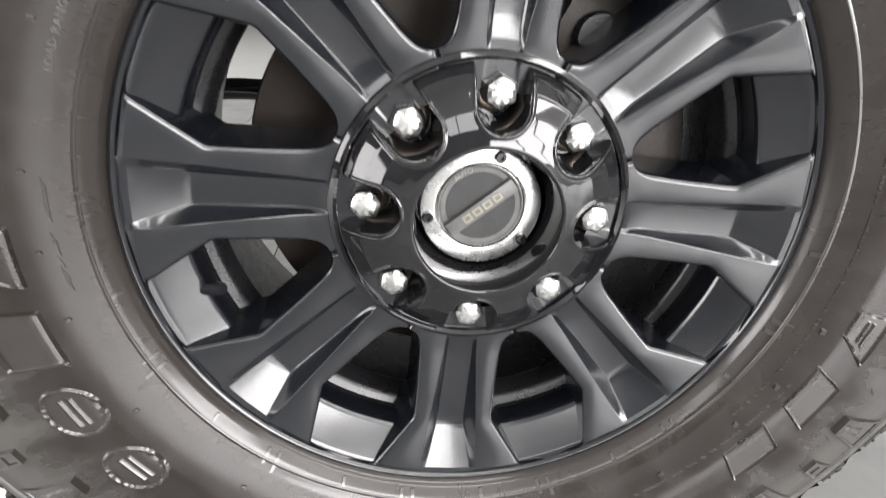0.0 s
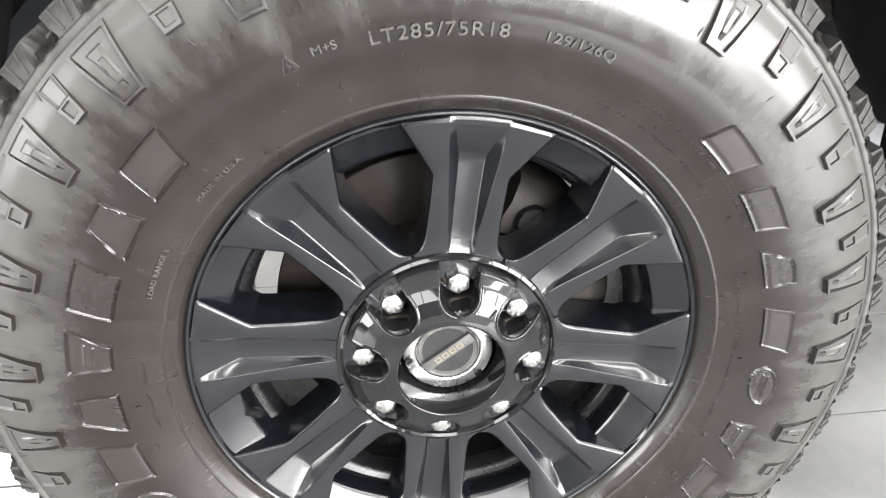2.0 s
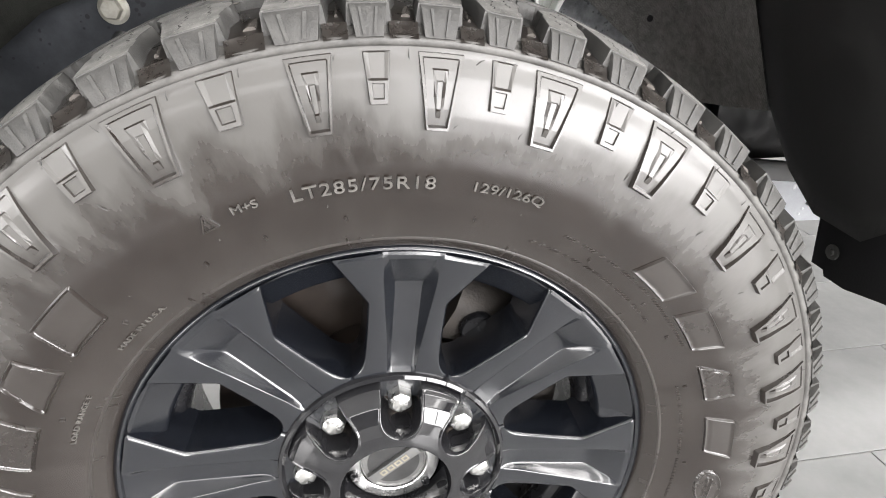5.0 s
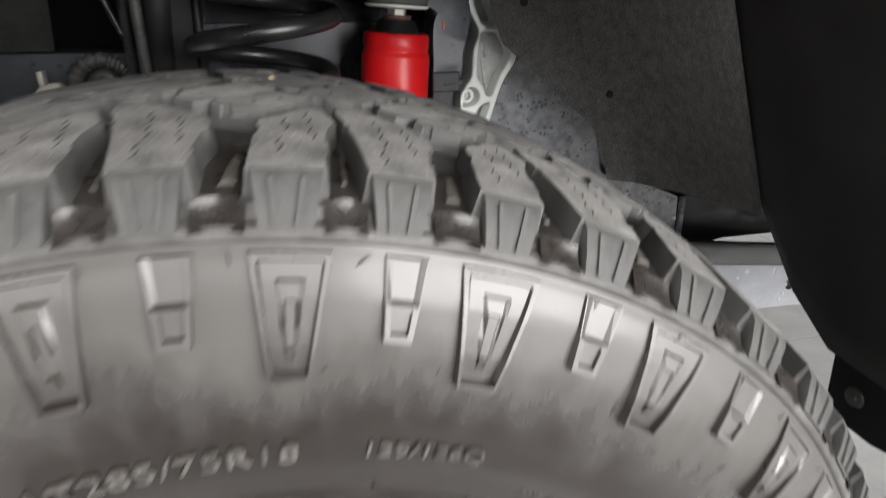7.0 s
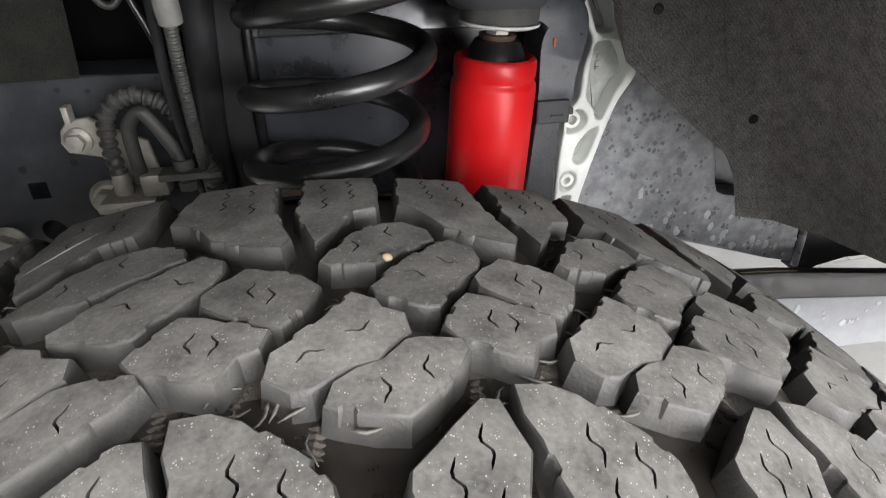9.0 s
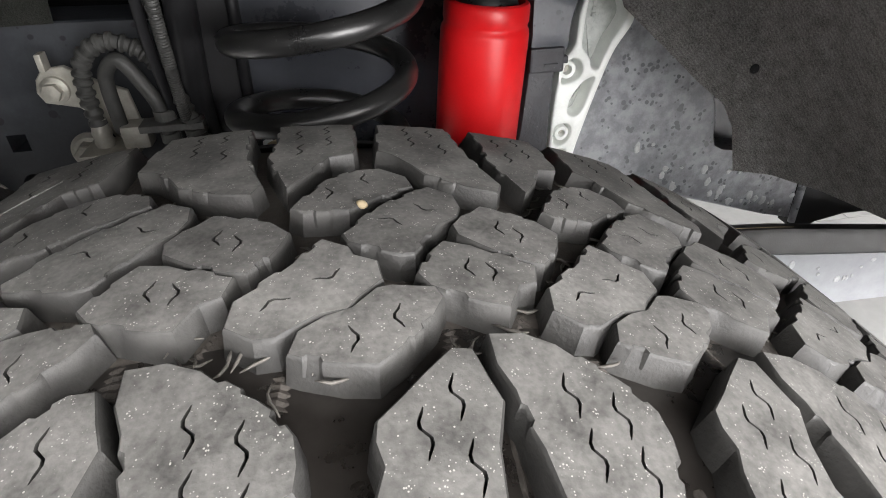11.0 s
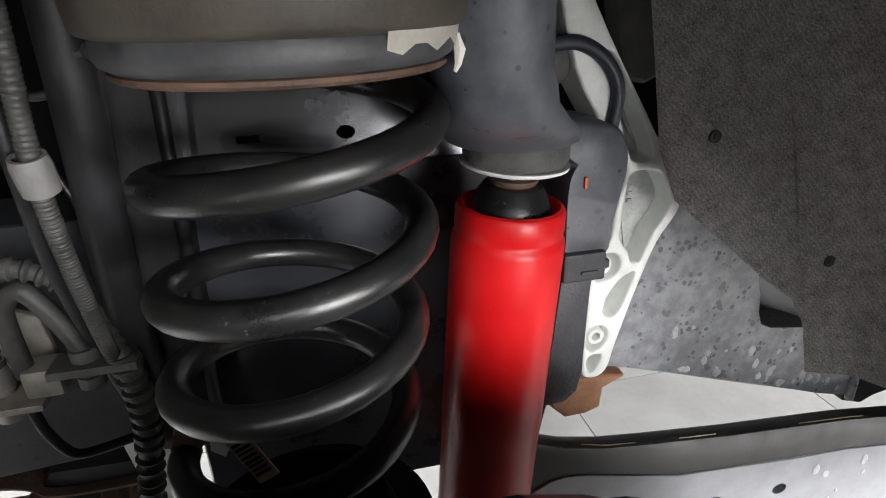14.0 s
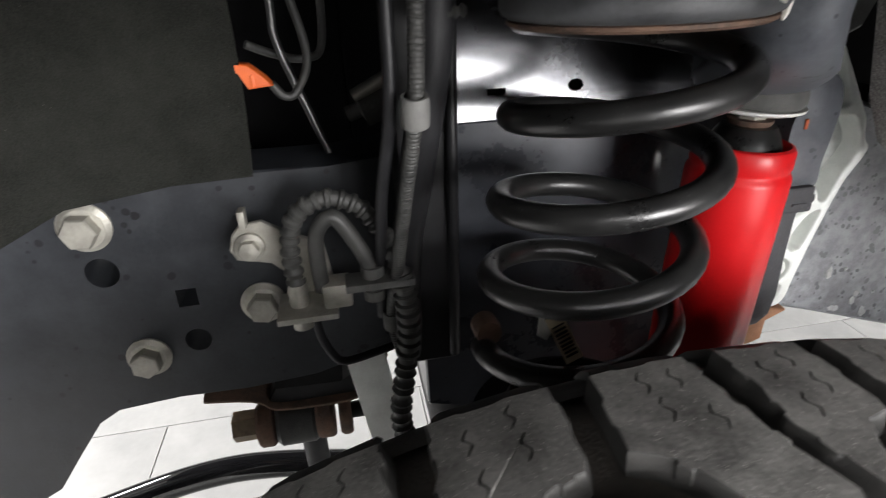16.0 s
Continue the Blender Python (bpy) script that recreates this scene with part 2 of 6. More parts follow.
def grid(bm, rows, close_u=False, close_v=False):
    """Quads over a table of points."""
    v = [[bm.verts.new(p) for p in row] for row in rows]
    nu, nv = len(v), len(v[0])
    for i in range(nu if close_u else nu - 1):
        for j in range(nv if close_v else nv - 1):
            bm.faces.new((v[i][j], v[(i + 1) % nu][j], v[(i + 1) % nu][(j + 1) % nv], v[i][(j + 1) % nv]))
    return v


def lathe(bm, profile, segs=96, centre=(0, 0, 0.43), closed=False, axis="y"):
    """profile: (radius, along) pairs turned about the y (or z) axis through centre."""
    rows = []
    for k in range(segs):
        c, s = math.cos(2 * math.pi * k / segs), math.sin(2 * math.pi * k / segs)
        if axis == "y":
            rows.append([(centre[0] + r * c, centre[1] + a, centre[2] + r * s) for r, a in profile])
        else:
            rows.append([(centre[0] + r * c, centre[1] + r * s, centre[2] + a) for r, a in profile])
    grid(bm, rows, close_u=True, close_v=closed)
    return bm


def tube(bm, points, radius, sides=12, caps=True):
    """A round bar along a polyline; radius a number or one per point."""
    pts = [Vector(p) for p in points]
    rad = radius if isinstance(radius, (list, tuple)) else [radius] * len(pts)
    t0 = (pts[1] - pts[0]).normalized()
    side = t0.cross(Vector((0.123, 0.456, 0.88))).normalized()
    rows = []
    for i, p in enumerate(pts):
        t = (pts[min(i + 1, len(pts) - 1)] - pts[max(i - 1, 0)]).normalized()
        side = (side - t * side.dot(t)).normalized()
        up = t.cross(side)
        rows.append([p + rad[i] * (side * math.cos(2 * math.pi * k / sides) + up * math.sin(2 * math.pi * k / sides)) for k in range(sides)])
    v = grid(bm, rows, close_v=True)
    if caps:
        bm.faces.new(v[0])
        bm.faces.new(v[-1])
    return bm


def spline(points, n=8):
    """Smooth points through the given ones."""
    p = [Vector(q) for q in points]
    p = [2 * p[0] - p[1], *p, 2 * p[-1] - p[-2]]
    out = []
    for i in range(1, len(p) - 2):
        for k in range(n):
            t = k / n
            out.append(0.5 * (2 * p[i] + (p[i + 1] - p[i - 1]) * t + (2 * p[i - 1] - 5 * p[i] + 4 * p[i + 1] - p[i + 2]) * t * t + (3 * p[i] - p[i - 1] - 3 * p[i + 1] + p[i + 2]) * t ** 3))
    return out + [p[-2]]


def box(bm, x0, x1, y0, y1, z0, z1, bevel=0.0, m=None):
    r = bmesh.ops.create_cube(bm, size=1, matrix=(m or Matrix()) @ Matrix.Translation(((x0 + x1) / 2, (y0 + y1) / 2, (z0 + z1) / 2)) @ Matrix.Diagonal((x1 - x0, y1 - y0, z1 - z0, 1)))
    if bevel:
        es = {e for v in r["verts"] for e in v.link_edges}
        bmesh.ops.bevel(bm, geom=list(es), offset=bevel, segments=2, affect="EDGES", profile=0.6)
    return bm


def plate(bm, outline, normal_axis, a, b, holes=(), bevel=0.0):
    """A flat plate: outline in the two other axes, from a to b along normal_axis, with through holes."""
    def place(p, d):
        return {"y": (p[0], d, p[1]), "x": (d, p[0], p[1]), "z": (p[0], p[1], d)}[normal_axis]

    loops = [outline, *holes]
    rings = []
    for d, inset in ((a, bevel), (a + (bevel if b > a else -bevel), 0.0), (b, 0.0)) if bevel else ((a, 0.0), (b, 0.0)):
        ring = []
        for k, lp in enumerate(loops):
            pts = lp
            if inset and k == 0:
                cx, cz = sum(p[0] for p in lp) / len(lp), sum(p[1] for p in lp) / len(lp)
                pts = []
                for p in lp:
                    q = Vector((cx - p[0], cz - p[1]))
                    q = q.normalized() * inset
                    pts.append((p[0] + q.x, p[1] + q.y))
            ring.append([bm.verts.new(place(p, d)) for p in pts])
        rings.append(ring)
    for r0, r1 in zip(rings, rings[1:]):
        for lp0, lp1 in zip(r0, r1):
            for i in range(len(lp0)):
                j = (i + 1) % len(lp0)
                bm.faces.new((lp0[i], lp0[j], lp1[j], lp1[i]))
    for ring in (rings[0], rings[-1]):
        edges = []
        for lp in ring:
            for i in range(len(lp)):
                e = bm.edges.get((lp[i], lp[(i + 1) % len(lp)]))
                edges.append(e)
        bmesh.ops.triangle_fill(bm, use_beauty=True, use_dissolve=False, edges=edges)
    return bm


def ring2d(cx, cz, r, n=16, squash=1.0):
    return [(cx + r * math.cos(2 * math.pi * k / n), cz + squash * r * math.sin(2 * math.pi * k / n)) for k in range(n)]


# ---- the showroom ----
def room():
    bm = bmesh.new()
    box(bm, -7, 12, -7, 9, -0.3, -0.016)
    tagged(part("ground", bm, GROUT), "grey grouted showroom floor bed", "floor", kind="structure")
    for name, b in (("wall_north", (-7, 12, 9, 9.2, -0.3, 4.2)), ("wall_east", (12, 12.2, -7, 9, -0.3, 4.2)), ("ceiling", (-7, 12, -7, 9, 4.0, 4.2))):
        bm = bmesh.new()
        box(bm, *b)
        tagged(part(name, bm, CEILING if name == "ceiling" else WALLS), "plain grey showroom " + name.split("_")[0], name.split("_")[0], kind="structure")


room()


def glazed_front():
    """South wall with one long opening, mullions and a sill; added fill windows high up and in the west wall."""
    bm = bmesh.new()
    plate(bm, [(-7, -0.3), (12, -0.3), (12, 4.2), (-7, 4.2)], "y", -7.2, -7.0, holes=[[(1.2, 0.1), (1.2, 3.3), (10.2, 3.3), (10.2, 0.1)], [(-6.1, 2.9), (-6.1, 3.8), (0.9, 3.8), (0.9, 2.9)]])
    tagged(part("wall_south", bm, WALLS), "grey showroom wall with a long glazed opening", "wall", kind="structure")
    win = thing("window_1", (5.7, -6.95, 0.4), "floor-length showroom window with grey mullions", "window", kind="structure")
    for i in range(7):
        bm = bmesh.new()
        box(bm, 1.2 + 1.5 * i - 0.04, 1.2 + 1.5 * i + 0.04, -6.97, -6.90, 0.1, 3.3, 0.005)
        part("mullion", bm, WALLS, win)
    bm = bmesh.new()
    box(bm, 1.1, 10.3, -6.99, -6.86, 0.04, 0.10, 0.005)
    part("window_sill", bm, WALLS, win)
    # made-up strip window that houses the high fill lamp
    win = thing("window_3", (-2.6, -6.95, 2.9), "added high window strip for extra sheen, with grey mullions", "window", kind="structure")
    for i in range(6):
        bm = bmesh.new()
        box(bm, -6.1 + 1.4 * i - 0.03, -6.1 + 1.4 * i + 0.03, -6.97, -6.92, 2.9, 3.8, 0.005)
        part("mullion", bm, WALLS, win)
    # west wall with a made-up opening for the side fill lamp
    bm = bmesh.new()
    plate(bm, [(-7, -0.3), (9, -0.3), (9, 4.2), (-7, 4.2)], "x", -7.2, -7.0, holes=[[(-6.2, 0.45), (-6.2, 3.05), (-1.6, 3.05), (-1.6, 0.45)]])
    tagged(part("wall_west", bm, WALLS), "grey showroom wall with an added window opening", "wall", kind="structure")
    win = thing("window_2", (-6.95, -3.9, 1.5), "added side window that lights the liner, with grey mullions", "window", kind="structure")
    for i in range(4):
        bm = bmesh.new()
        y = -6.2 + 4.6 * i / 3
        box(bm, -6.97, -6.90, y - 0.04, y + 0.04, 1.5, 3.4, 0.005)
        part("mullion", bm, WALLS, win)


glazed_front()
CZ = 0.43

# ---- the tyre ----
SIDE_R = [0.240, 0.247, 0.252, 0.258, 0.268, 0.285, 0.305, 0.325, 0.345, 0.365, 0.385, 0.398, 0.408, 0.418, 0.425, 0.428]
SIDE_Y = [-0.094, -0.101, -0.111, -0.117, -0.1235, -0.131, -0.1385, -0.1425, -0.1435, -0.1425, -0.139, -0.1345, -0.129, -0.1205, -0.111, -0.100]


def side_y(r):
    return float(np.interp(r, SIDE_R, SIDE_Y))


def crown(y):
    """Tread radius across the width."""
    if y > 0:
        return 0.4428 - 0.0045 * (y / 0.098) ** 3
    return 0.4428 - 0.0160 * (-y / 0.123) ** 1.8



def on_wheel(deg, r, y):
    a = radians(deg)
    return Vector((r * math.cos(a), y, CZ + r * math.sin(a)))


tire = tagged(thing("tire", (0, 0, -0.0125), "black all-terrain truck tire with chunky tread and glossy dressed sidewall", "tire"))

bm = bmesh.new()
outer = list(zip(SIDE_R, SIDE_Y))
# fine bead line rings and the shoulder rib
prof = []
for i in range(len(outer) - 1):
    for k in range(3):
        f = k / 3
        prof.append((outer[i][0] + f * (outer[i + 1][0] - outer[i][0]), outer[i][1] + f * (outer[i + 1][1] - outer[i][1])))
prof.append(outer[-1])
for r0, dy, w in ((0.2605, 0.0012, 0.0022), (0.403, 0.0022, 0.0032)):
    prof = [(r, y - dy * max(0.0, 1 - (abs(r - r0) / w) ** 2) if y < -0.09 else y) for r, y in prof]
lathe(bm, [p for p in prof if p[0] < 0.4138] + [(0.4140, side_y(0.4140))], 220, (0, 0, CZ))
part("sidewall", bm, SIDEWET, tire, "glossy dressed outer sidewall", smooth=50)
bm = bmesh.new()
lathe(bm, [(r, -y) for r, y in prof], 120, (0, 0, CZ))
part("sidewall", bm, TREADSIDE, tire, "dull inner sidewall", smooth=50)
bm = bmesh.new()
lathe(bm, [(0.4305, -0.045), (0.4312, -0.04), (0.4335, 0.0), (0.4335, 0.04), (0.4310, 0.08), (0.4255, 0.100), (0.4180, 0.1150)], 220, (0, 0, CZ))
part("tread_base", bm, GROOVE, tire, "dusty groove floor between the tread blocks", smooth=50)
# groove mouths are darker and glossier than the floor further in
bm = bmesh.new()
lathe(bm, [(0.4140, side_y(0.4140)), (0.4165, -0.118), (0.4185, -0.110), (0.4210, -0.103), (0.4242, -0.0865), (0.4269, -0.070), (0.4305, -0.045)], 220, (0, 0, CZ))
part("groove_mouth", bm, SCOOP, tire, "dark glossy floor at the mouths of the outer grooves", smooth=50)

for r0, h, w, back, skin in ((0.4040, 0.0045, 0.0042, 0.0012, SHOULDER), (0.2625, 0.0010, 0.0026, 0.001, SIDE)):
    bm = bmesh.new()
    lathe(bm, [(r0 - w, side_y(r0 - w) + back), (r0 - 0.55 * w, side_y(r0) - 0.85 * h), (r0 - 0.3 * w, side_y(r0) - h), (r0 + 0.3 * w, side_y(r0) - h), (r0 + 0.75 * w, side_y(r0) - 0.8 * h), (r0 + w, side_y(r0 + w) + back)], 220, (0, 0, CZ))
    part("sidewall_rib", bm, skin, tire, smooth=60)

# pitch lengths in degrees round the tyre, clockwise; the pattern is stretched to each
PITCHES = [13.3, 16.2, 16.2, 12.2, 12.2, 14.4, 16.2, 14.4, 12.2, 13.3, 16.2, 16.2, 14.4, 12.2, 14.4, 16.2, 13.3, 14.4, 16.2, 16.2, 13.3, 14.4, 12.2, 14.4]
PITCHES.append(360 - sum(PITCHES))
PITCH_START = 140.2
# tread blocks of one pitch: degrees at a 12.2 degree pitch (reference 82.4) and millimetres across
BLOCKS = {
    "outer_a": [(85.9, -123), (85.7, -98), (85.4, -92), (85.6, -86), (85.5, -81), (84.6, -75), (83.8, -69), (82.7, -61.5), (82.0, -62), (81.7, -71), (81.4, -78), (81.9, -89), (82.1, -123)],
    "outer_b": [(79.9, -123), (80.2, -102), (80.4, -91), (80.8, -75), (81.2, -67), (81.2, -57), (79.9, -57), (78.8, -61), (77.0, -71.5), (75.85, -82), (75.75, -89), (76.3, -104), (76.4, -123)],
    "second": [(88.2, -59), (87.9, -52), (87.0, -47.5), (86.0, -45), (85.0, -37.4), (84.4, -36.6), (82.8, -38), (82.6, -42.2), (83.1, -49), (84.4, -59.4), (85.3, -64.8), (86.4, -63.6)],
    "third": [(90.4, -47.6), (90.2, -38), (88.1, -23.7), (87.0, -12.3), (86.0, -17), (85.8, -21.4), (84.9, -25), (84.8, -33.5), (85.8, -40.6), (86.2, -45), (87.3, -46.3), (88.7, -53), (89.4, -53)],
    "third_small": [(83.3, -31.5), (82.4, -19.4), (81.9, -15.2), (80.8, -17.6), (78.2, -27.5), (78.5, -35.2), (79.3, -37), (80.0, -46), (80.7, -45), (82.9, -37)],
    "fourth": [(86.1, -9.6), (84.4, 7.4), (82.6, 19), (81.8, 23), (80.7, 17.3), (80.6, 8), (80.9, 1.2), (82.0, -5.2), (83.3, -21), (83.8, -21.5), (85.9, -14)],
    "fourth_small": [(81.2, -5), (80.6, 1.4), (80.1, 3.8), (79.5, 8.8), (79.0, 7.9), (77.0, 0.6), (76.2, -7), (76.6, -15), (77.7, -25.8), (78.3, -24.7), (80.0, -18), (81.1, -11)],
    "fifth": [(88.3, 9.5), (86.7, 30), (85.2, 37.6), (84.0, 39), (82.8, 32), (82.6, 24), (84.6, 14), (85.8, 6), (87.8, 6.5)],
    "inner_a": [(89.4, 98), (89.3, 73), (89.7, 55), (89.0, 36), (88.6, 25), (88.0, 31.7), (86.6, 52.7), (85.3, 56), (85.1, 61), (85.0, 98)],
    "inner_b": [(83.4, 98), (83.8, 59), (83.1, 55), (82.2, 44), (81.6, 35), (79.7, 26), (78.1, 22.6), (77.7, 29.7), (78.2, 42), (78.7, 58), (78.9, 80), (79.0, 98)],
}
# low bars that tie neighbouring blocks together at the groove floor
TIES = {"tie_a": [(82.8, -56), (82.6, -46), (81.8, -44), (81.9, -57)], "tie_b": [(86.2, -40), (86.9, -35), (86.6, -32), (85.9, -37)], "tie_c": [(89.2, -66), (88.9, -56), (88.2, -57), (88.4, -68)], "tie_d": [(84.6, -29), (84.0, -22), (83.4, -24), (83.9, -32)],
        "tie_e": [(83.6, -6), (84.2, 0), (83.6, 5), (82.9, 0)], "tie_f": [(82.7, 38), (83.4, 48), (82.6, 53), (81.9, 42)], "tie_g": [(79.9, -46), (79.2, -38), (78.6, -40), (79.3, -50)], "ejector_a": [(81.1, -114), (81.0, -80), (80.8, -80), (80.85, -114)], "ejector_b": [(87.3, -116), (86.9, -96), (86.4, -96), (86.6, -116)]}
SIPES = {"outer_a": ((82.9, -76, 98), (84.1, -85, 98), (82.7, -94, 98), (84.4, -106, 92)), "outer_b": ((78.9, -77, 100), (78.7, -93, 95), (77.3, -83, 98), (77.1, -98, 95), (78.9, -110, 92)), "second": ((86.0, -56, 95), (84.4, -49, -85)),
         "third": ((88.8, -40, -150), (86.8, -31, 30)), "third_small": ((81.2, -29, -85), (80.2, -31, 95)), "fourth": ((84.0, -2, 155), (82.3, 6, -25)), "fourth_small": ((79.1, -6, -85), (78.2, -10, 95)), "fifth": ((86.6, 19, 95), (84.9, 30, -80)),
         "inner_a": ((88.1, 62, 88), (88.2, 82, 92), (86.5, 72, 90), (86.6, 88, 90)), "inner_b": ((81.7, 72, 90), (81.8, 87, 90), (80.0, 64, 96), (80.3, 86, 90))}


def warp(off, pitches):
    """Degrees from the pitch mark; what lies before the mark is stretched by the pitch before."""
    return off * (pitches[0] if off > 0 else pitches[1]) / 12.2


def block_mesh(kind, pitches):
    def at(off, y, r):
        a = radians(90 + warp(off, pitches))
        return Vector((r * math.cos(a), y, r * math.sin(a)))

    # flat pattern in metres: along the tread, across it
    flat = [Vector((-radians(warp(th - 82.4, pitches)) * 0.4425, y / 1000)) for th, y in BLOCKS[kind]]
    stepped, plain = [], []
    for i, p in enumerate(flat):
        q = flat[(i + 1) % len(flat)]
        stepped.append(p)
        plain.append(p)
        e = q - p
        if e.length > 0.013 and abs(p.y) < 0.118:
            n = Vector((-e.y, e.x)).normalized() * 0.0007 * (1 if (i + len(kind)) % 2 else -1)
            stepped += [p + e * 0.36 + n, p + e * 0.44 - n, p + e * 0.70 - n, p + e * 0.76 + n * 0.6]
            plain += [p + e * f for f in (0.36, 0.44, 0.70, 0.76)]
    flat = stepped

    def lift(p, dr):
        a = radians(90) - p.x / 0.4425
        r = crown(p.y) + dr
        return Vector((r * math.cos(a), p.y, r * math.sin(a)))

    def grow(d, flat):
        out = []
        for i, p in enumerate(flat):
            q, n = flat[i - 1], flat[(i + 1) % len(flat)]
            e1, e2 = (p - q).normalized(), (n - p).normalized()
            nm = Vector((e1.y + e2.y, -e1.x - e2.x))
            nm = nm.normalized() if nm.length > 1e-6 else Vector((e1.y, -e1.x))
            out.append(p + nm * d * turn)
        return out

    area = sum(flat[i - 1].x * flat[i].y - flat[i].x * flat[i - 1].y for i in range(len(flat)))
    turn = 1 if area > 0 else -1
    bm = bmesh.new()
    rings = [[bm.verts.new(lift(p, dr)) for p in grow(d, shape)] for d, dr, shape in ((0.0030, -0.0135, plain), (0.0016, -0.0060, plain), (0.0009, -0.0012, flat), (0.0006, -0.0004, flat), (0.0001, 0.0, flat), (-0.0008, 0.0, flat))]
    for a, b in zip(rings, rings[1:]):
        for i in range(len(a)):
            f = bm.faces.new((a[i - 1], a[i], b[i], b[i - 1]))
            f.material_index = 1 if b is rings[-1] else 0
    top = rings[-1]
    edges = [bm.edges.get((top[i - 1], top[i])) for i in range(len(top))]
    for th, y, tilt in SIPES[kind]:
        o = Vector((-radians(warp(th - 82.4, pitches)) * 0.4425, y / 1000))
        d = Vector((math.cos(radians(tilt)), math.sin(radians(tilt))))
        n = Vector((-d.y, d.x))
        if kind.startswith(("outer", "inner")):
            zig = [(-0.0066, 0.0012), (-0.0048, 0.0002), (-0.0030, -0.0009), (-0.0014, -0.0010), (0.0, 0.0), (0.0014, 0.0010), (0.0030, 0.0009), (0.0048, -0.0002), (0.0066, -0.0012)]
        else:
            zig = [(-0.0046, 0.0016), (-0.0024, 0.0006), (-0.0008, -0.0008), (0.0008, -0.0010), (0.0026, 0.0002), (0.0046, 0.0010)]
        thin = [0.00015] + [0.00048] * (len(zig) - 2) + [0.00015]
        loop = [o + d * s + n * (w + h) for (s, w), h in zip(zig, thin)] + [o + d * s + n * (w - h) for (s, w), h in zip(zig[::-1], thin)]
        up = [bm.verts.new(lift(p, 0.0)) for p in loop]
        low = [bm.verts.new(lift(p, -0.005)) for p in loop]
        for i in range(len(up)):
            bm.faces.new((up[i - 1], up[i], low[i], low[i - 1]))
            edges.append(bm.edges.get((up[i - 1], up[i])))
        bm.faces.new(low)
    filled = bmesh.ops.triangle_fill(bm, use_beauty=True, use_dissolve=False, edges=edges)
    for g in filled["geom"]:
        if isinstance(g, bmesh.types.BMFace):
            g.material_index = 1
    if kind.startswith("outer") or kind.startswith("inner"):
        # the block's face runs down the shoulder
        sg = -1 if kind.startswith("outer") else 1
        hi, lo = (85.8, 82.2) if kind == "outer_a" else (79.8, 76.5) if kind == "outer_b" else (89.3, 85.1) if kind == "inner_a" else (83.3, 79.1)
        rows = []
        for r, y, trim in ((0.4262, 0.1228, 0.0), (0.4232, 0.1275, 0.10), (0.4140, 0.1328, 0.30), (0.4070, 0.1362, 0.42)) if sg < 0 else ((0.4380, 0.0980, 0.0), (0.4350, 0.1040, 0.10), (0.4240, 0.1180, 0.30), (0.4130, 0.1280, 0.42)):
            rows.append([at(hi - 82.4 - trim, sg * (y - 0.012), r - 0.004), at(hi - 82.4 - trim, sg * y, r), at(lo - 82.4 + trim, sg * y, r), at(lo - 82.4 + trim, sg * (y - 0.012), r - 0.004)])
        v = grid(bm, rows)
        bm.faces.new(v[0])
        bm.faces.new(v[-1])
        # a raised panel line on the face
        mid = (hi + lo) / 2 - 82.4
        wd = (hi - lo) * 0.26
        for s in (-1, 1) if sg < 0 else ():
            q = [at(mid + s * wd, sg * 0.1285, 0.4238), at(mid + s * (wd - 0.25), sg * 0.1285, 0.4238), at(mid + s * (wd * 0.7 - 0.25), sg * 0.1372, 0.4085), at(mid + s * wd * 0.7, sg * 0.1372, 0.4085)]
            w = [p - Vector((0, sg * 0.004, 0)) for p in q]
            v = grid(bm, [q, w], close_v=True)
            bm.faces.new(v[0])
    bmesh.ops.recalc_face_normals(bm, faces=bm.faces[:])
    me = bpy.data.meshes.new("tread_block")
    bm.to_mesh(me)
    bm.free()
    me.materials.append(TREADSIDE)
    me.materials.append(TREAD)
    me.shade_smooth()
    me.set_sharp_from_angle(angle=radians(30))
    return me


def tie_mesh(kind, pitches):
    """A ribbed low bar between two blocks."""
    a, b, c, d = [Vector((radians(90 + warp(th - 82.4, pitches)), y / 1000)) for th, y in TIES[kind]]
    bm = bmesh.new()
    rows = []
    for i in range(10):
        f = i / 9
        p, q = a.lerp(b, f), d.lerp(c, f)
        row = []
        for g, dr in ((-0.35, -0.0135), (0.0, -0.0100 - 0.0004 * (i % 2)), (0.5, -0.0092 - 0.0004 * (i % 2)), (1.0, -0.0100 - 0.0004 * (i % 2)), (1.35, -0.0135)):
            s = p.lerp(q, g)
            r = crown(s.y) + dr
            row.append((r * math.cos(s.x), s.y, r * math.sin(s.x)))
        rows.append(row)
    v = grid(bm, rows)
    bm.faces.new(v[0])
    bm.faces.new(v[-1])
    bmesh.ops.recalc_face_normals(bm, faces=bm.faces[:])
    me = bpy.data.meshes.new("tie_bar")
    bm.to_mesh(me)
    bm.free()
    me.materials.append(GROOVE)
    return me


